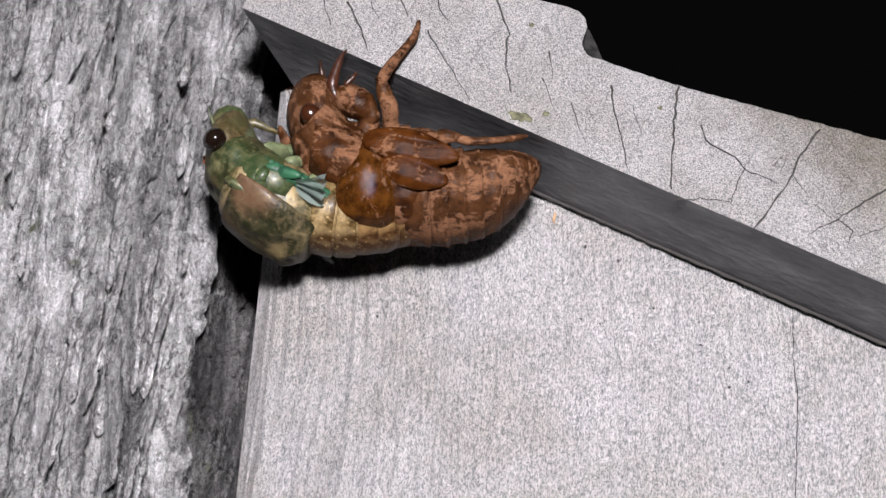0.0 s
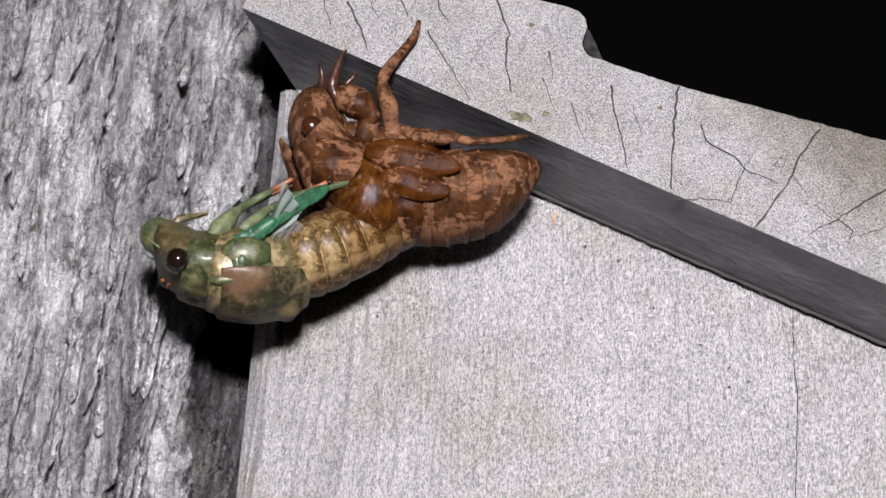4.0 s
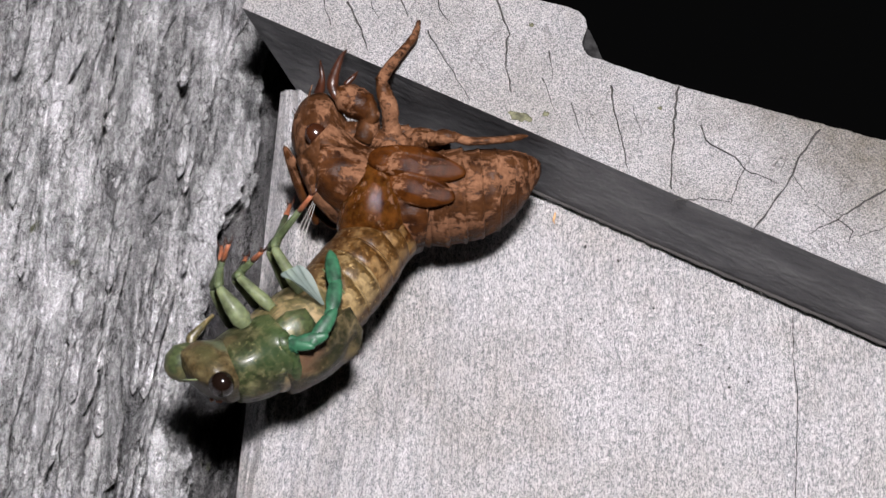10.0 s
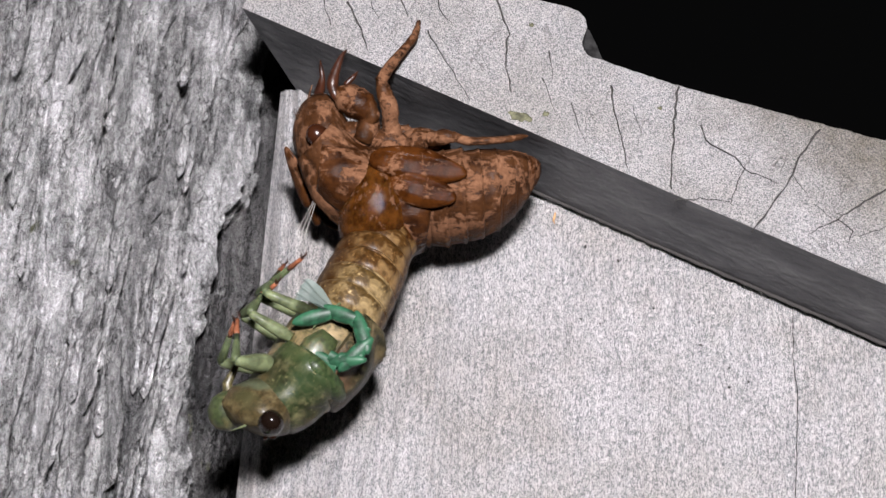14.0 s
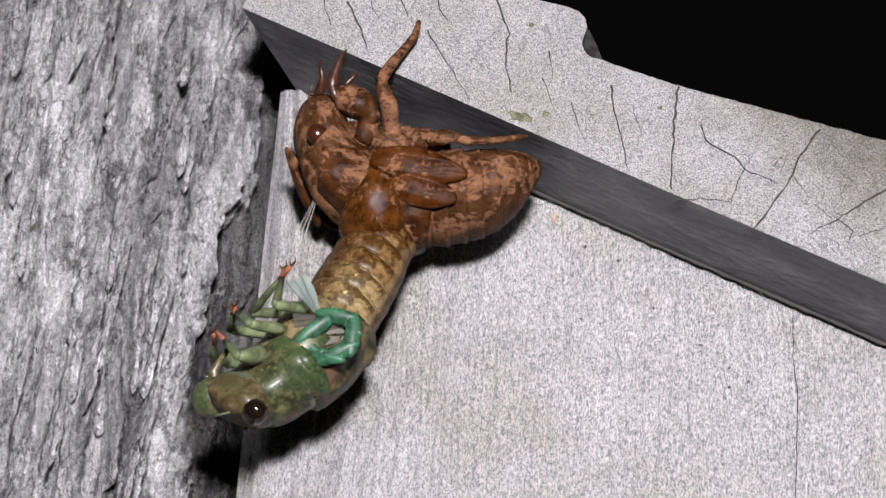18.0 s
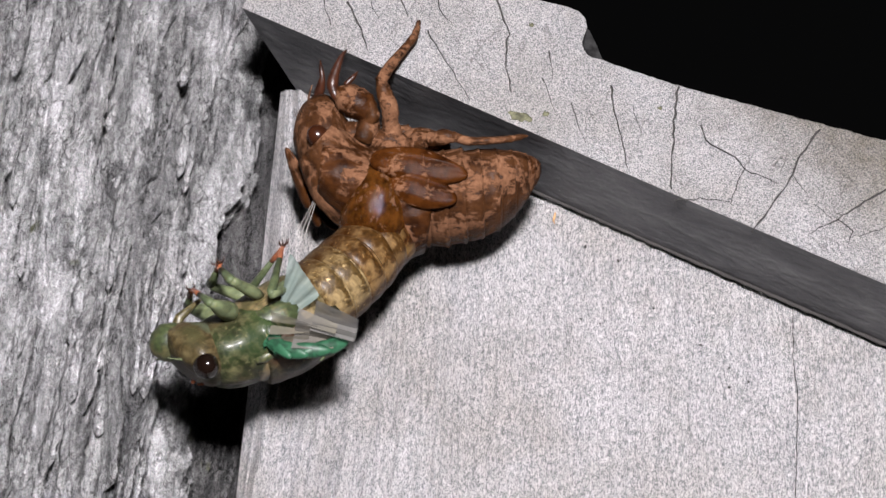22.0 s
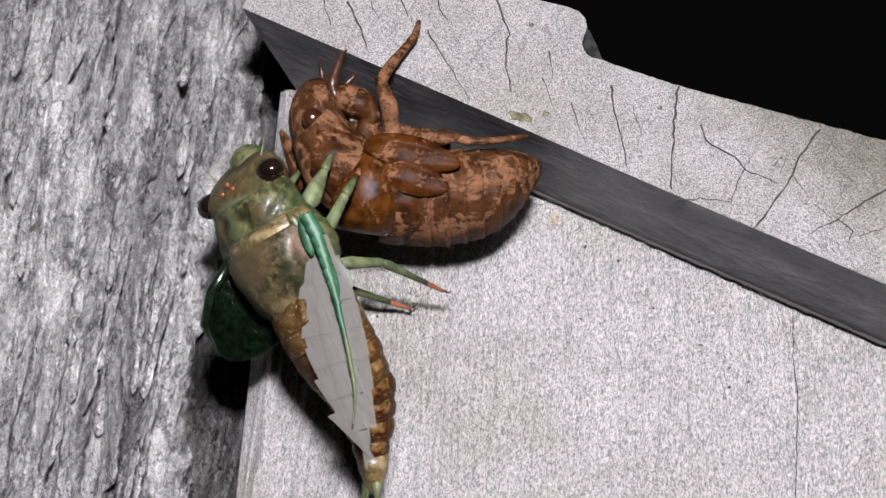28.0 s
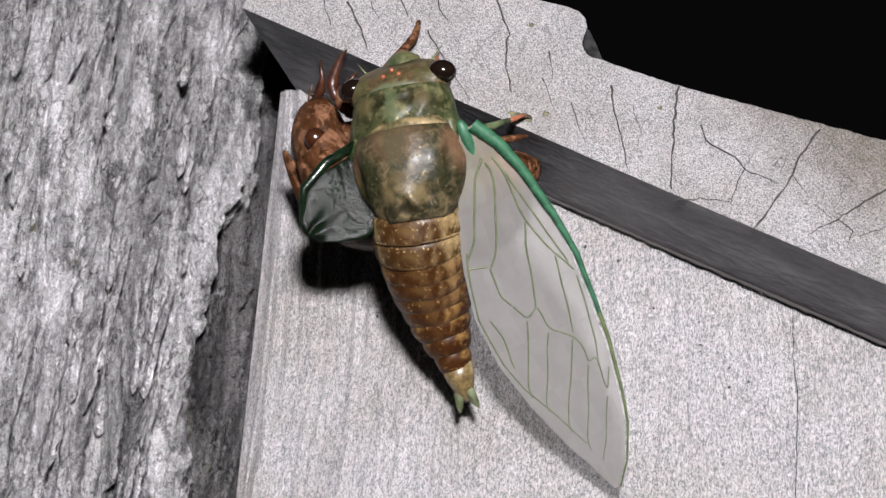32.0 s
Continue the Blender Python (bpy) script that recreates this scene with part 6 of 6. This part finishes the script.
    for t in times:
        pieces = body_at(t)
        chest = pieces["thorax"]
        roots.append((t, chest))
        inv = chest.inverted()
        for k, m in pieces.items():
            keys[k].append((t, inv @ m))
        # legs
        a, b, f = between(leg_rows, t)
        feet = [u.lerp(v, f) for u, v in zip(a[1], b[1])]
        for n, pair in enumerate(("front", "middle", "hind")):
            lf, lt, ls = (v * MM for v in CICADA["leg"][pair])
            hip = Vector(HIPS[pair]) * MM
            hip.y = -hip.y
            gap = feet[n] - hip
            d = min(max(gap.length, 0.0025), (lf + lt + ls) * 0.985)
            gap.normalize()
            shin = lt + ls
            along = (lf * lf - shin * shin + d * d) / (2 * d)
            pole = Vector((0.6, 0.9, -0.7)).lerp(Vector((0.5, -0.6, -0.6)), min(1.0, max(0.0, (t - 3.5) / 1.5)))
            pole = (pole - gap * pole.dot(gap)).normalized()
            knee = hip + gap * along + pole * math.sqrt(max(0.0, lf * lf - along * along))
            thigh = (knee - hip).normalized()
            calf = (hip + gap * d - knee).normalized()
            for side, q in (("near", 1), ("far", -1)):
                flip = lambda v: Vector((v.x, v.y * q, v.z))
                ref = Vector((0.2, 0.3 * q, 1.0))
                ankle = knee + calf * lt * 0.97
                for key, at_, way in (("f", hip, thigh), ("t", knee, calf), ("s", ankle, calf)):
                    keys[pair + side + key].append((t, placed(flip(at_), flip(way), ref.cross(flip(way)))))
        # near forewing
        a, b, f = between(wing_rows, t)
        way, back = (u.lerp(v, f).normalized() for u, v in zip(a[1], b[1]))
        length, width, curl = (a[2][k] * (1 - f) + b[2][k] * f for k in (3, 4, 5))
        frame_w = Matrix.Translation(WING_ROOT + Vector((0, 0.9 * MM * min(1.0, max(0.0, (0.2 - length) / 0.07)) if t < 5 else 0, 0))) @ basis(way, back).to_4x4()
        curl = radians(curl)
        face = max(-1.0, min(1.0, 3 * (chest.to_3x3() @ frame_w.to_3x3() @ Vector((0, 0, 1))).dot(NEAR)))
        a, b, f = between(bud_rows, t)
        knots = [u.lerp(v, f) for u, v in zip(a[1], b[1])]
        wide = a[2] * (1 - f) + b[2] * f
        curve = spline(knots[:5], 12)
        spread = min(1.0, max(0.0, (t - 24.72) / 0.27))
        spread = spread * spread * (3 - 2 * spread)
        facing = inv.to_3x3() @ NEAR

        def in_bud(s, c, n):
            """Where a piece of the wing lies in the bud: thick edge pieces spread over its line, thin ones inside them."""
            if c < 0.05:
                q = min(1.0, s * 2.0) if s < 0.5 else (s - 0.5) * 1.6 + 0.1
                shift = 0.0
            elif s < 0.31:
                q = (0.30, 0.58, 0.85)[0 if s < 0.1 else (1 if s < 0.2 else 2)]
                shift = wide * (0.24 + 0.27 * (0 if c < 0.42 else (1 if c < 0.7 else 2)))
            else:
                return Matrix.Translation(Vector((0.6 - 1.2 * s, 0, -0.6 + 0.8 * c)) * MM)
            show = float(np.interp(t, [3.5, 4.5, 6.8, 7.6, 17, 18.5], [0, 1, 1, 0, 0, 1]))
            k = q * 47.99
            u = int(k)
            pos = curve[u].lerp(curve[u + 1], k - u)
            way_b = (curve[min(48, u + 3)] - curve[max(0, u - 3)]).normalized()
            if c < 0.05:
                return placed(pos, way_b, facing.cross(way_b))
            turn = radians(float(np.interp(t, [0, 3.5, 6.5, 8, 12, 18, 20, 22, 24.3, 24.6, 24.9], [-60, -30, 0, 60, 100, 100, 90, 80, 30, -10, -40])))
            edge = inv.to_3x3() @ (RIGHT * math.cos(turn) + UP * math.sin(turn))
            m = placed(pos + edge * (shift * MM) - facing * (0.45 * MM), facing.cross(edge), edge)
            m = m @ Matrix.Rotation(-0.25 + 0.4 * q, 4, "Z") @ Matrix.Rotation((1.0 if n % 2 else -0.9), 4, "X")
            # pleats slide out of the flank as the bud swells
            m.translation = Vector((0.4, -1.0, -0.2)) * MM * (1 - show) + m.translation * show
            return m

        def settle(m, s, c, n):
            """Between the bud and the spread wing."""
            if spread >= 1:
                return m
            w = in_bud(s, c, n)
            qa, qb = w.to_quaternion(), m.to_quaternion()
            return Matrix.Translation(w.translation.lerp(m.translation, spread)) @ qa.slerp(qb, spread).to_matrix().to_4x4()

        behind = {}
        for n, (ob, s, c, o) in enumerate(CICADA["plates"]):
            tight = min(1.0, max(0.0, (0.32 - width) / 0.18))
            full = s
            if c < 0.05:
                s = s * (1 - 0.4 * tight * s)
            u = s * WING * length
            if abs(curl) > 0.01:
                ang = curl * s
                centre = Vector((math.sin(ang) / curl * WING * length, (1 - math.cos(ang)) / curl * WING * length, 0))
            else:
                ang, centre = 0.0, Vector((u, 0, 0))
            side = Vector((-math.sin(ang), math.cos(ang), 0)) * (o.y * (width * 0.9 + 0.1) if c > 0.05 else o.y * width * (1 - 0.8 * tight))
            fold = -(0.50 + 0.45 * min(1.0, max(0.0, (0.23 - width) / 0.06))) * face * min(1.0, max(0.0, (0.62 - width) / 0.36)) * (1 if c > 0.05 else 0)
            lift = face * (0.05 * (n % 4) * (1 - length) + (0.25 + 0.35 * (1 - length) if c < 0.05 else 0)) + o.z - face * 1.9 * abs(math.sin(fold))
            straight = math.atan((wing_lead(full + 0.02) - wing_lead(full - 0.02 if full > 0.02 else 0)) / 0.04 / WING) * tight
            pos = (centre + side + Vector((0, 0, lift))) * MM
            tucked = s if c < 0.05 or spread >= 1 else 0.5
            behind[n] = settle(frame_w @ Matrix.Translation(pos + Vector((0, 0, -face * 0.5 * min(1.0, max(0.0, 2.5 * (1 - length) - 0.3)) * MM))) @ Matrix.Rotation(ang + straight, 4, "Z") @ Matrix.Rotation(fold, 4, "X"), tucked, c, n)
            keys.setdefault(("plate", n), []).append((t, settle(frame_w @ Matrix.Translation(pos) @ Matrix.Rotation(ang + straight, 4, "Z") @ Matrix.Rotation(fold, 4, "X"), full, c, n)))
        for ob, n in CICADA["veins"]:
            keys.setdefault(("vein", ob.name), []).append((t, behind[n]))
        m = frame_w @ Matrix.Translation((0.2 * MM, 0.5 * MM, -0.25 * MM * face))
        keys["lobe"].append((t, settle(m, 0.06, 0.04, 0)))
        for k, (s_bud, s_wing) in enumerate(((0.15, 0.06), (0.26, 0.12), (0.37, 0.18), (0.455, 0.24))):
            o = wing_point(s_wing, 0.05)
            lean = math.atan((wing_lead(s_wing + 0.02) - wing_lead(s_wing - 0.02)) / 0.04 / WING)
            m = frame_w @ Matrix.Translation(Vector((o.x * length, o.y * width + 0.15, -0.2 * face)) * MM) @ Matrix.Rotation(-lean * width, 4, "Z") @ Matrix.Rotation(1.2, 4, "X")
            keys["fold%d" % k].append((t, settle(m, s_bud, 0.04, 0)))
        # near hind wing folds out a little beside the belly; far wing hangs
        opened = float(np.interp(t, [0, 5, 19, 24, 25, 28, 32], [0, 0.1, 0.5, 1.0, 0.7, 0.8, 0.8]))
        hw = (way * 0.8 + Vector((-0.55, -0.1, -0.5)) * opened).normalized()
        m = placed(WING_ROOT + Vector((-2.6, 0.6 + 2.4 * (1 - opened), -1.0)) * MM, hw, back * 0.7 + Vector((-0.3, 0, -0.6)))
        if spread < 1:
            w = placed(knots[5], knots[6] - knots[5], facing.cross(knots[6] - knots[5])) @ Matrix.Rotation(radians(float(np.interp(t, [0, 3, 6, 8, 18, 21, 24], [55, 50, 55, 70, 68, 15, 0]))), 4, "X")
            m = Matrix.Translation(w.translation.lerp(m.translation, spread)) @ w.to_quaternion().slerp(m.to_quaternion(), spread).to_matrix().to_4x4()
        keys["hindwing"].append((t, m))
        swing = float(np.interp(t, [0, 3.5, 24.4, 25, 28, 30, 32], [0, 0, 0, 1, 1, 1, 1]))
        fw = Vector((-0.96, 0.12, -0.25)).lerp(Vector((-0.78, 0.50, 0.40)), swing).normalized()
        up = Vector((0.1, 0.9, -0.3)).lerp(Vector((-0.72, -0.62, -0.3)), swing)
        keys["crumpled"].append((t, placed(Vector((2.2, 4.2, 1.0)) * MM, fw, up)))
    walk(insect, roots)
    for k, rows in keys.items():
        ob = (CICADA["plates"][k[1]][0] if k[0] == "plate" else bpy.data.objects[k[1]]) if isinstance(k, tuple) else P[k]
        if rows:
            walk(ob, rows)

    # a fly drops in on the timber for a moment; a green blade sways into view and away
    perch = placed(at(1458, 283, PROUD + 0.35), towards(-0.72, -0.66, 0), towards(-0.66, 0.72, 0))
    away = placed(at(1760, 420, PROUD + 0.35), towards(-0.72, -0.66, 0), towards(-0.66, 0.72, 0))
    walk(fly, [(0.0, away), (25.2, away), (25.45, perch), (25.6, perch), (25.9, away), (32.0, away)])
    low = Matrix.Translation(at(372, 1250, 4))
    high = Matrix.Translation(at(372, 890, 4))
    walk(blade, [(0.0, low), (19.2, low), (19.45, high), (19.75, high), (19.95, low), (32.0, low)])

    # the shell's fore body sags under the weight and springs back
    rest = shell_fore.matrix_basis.copy()
    pivot = shell.matrix_world.inverted() @ at(830, 320, 8)
    axis = (shell.matrix_world.inverted().to_3x3() @ NEAR)
    rows = []
    for t, dx, dy, turn in ((0, -10, -26, -1.5), (2.5, -10, -25, -1.5), (3.5, -8, -14, -1.0), (5.5, -4, -4, 0), (9, 0, 0, 0), (24.2, 4, 5, 0), (24.8, 2, 8, 0), (25.0, -8, -14, -2.5), (29.5, -8, -14, -2.5), (30.5, -2, 0, -1), (32.0, 0, 8, 0)):
        shift = (RIGHT * dx - UP * dy) * (MM / 18)
        rows.append((t, Matrix.Translation(shift) @ Matrix.Translation(pivot) @ Matrix.Rotation(radians(turn), 4, axis) @ Matrix.Translation(-pivot) @ rest))
    walk(shell_fore, rows)


motions()
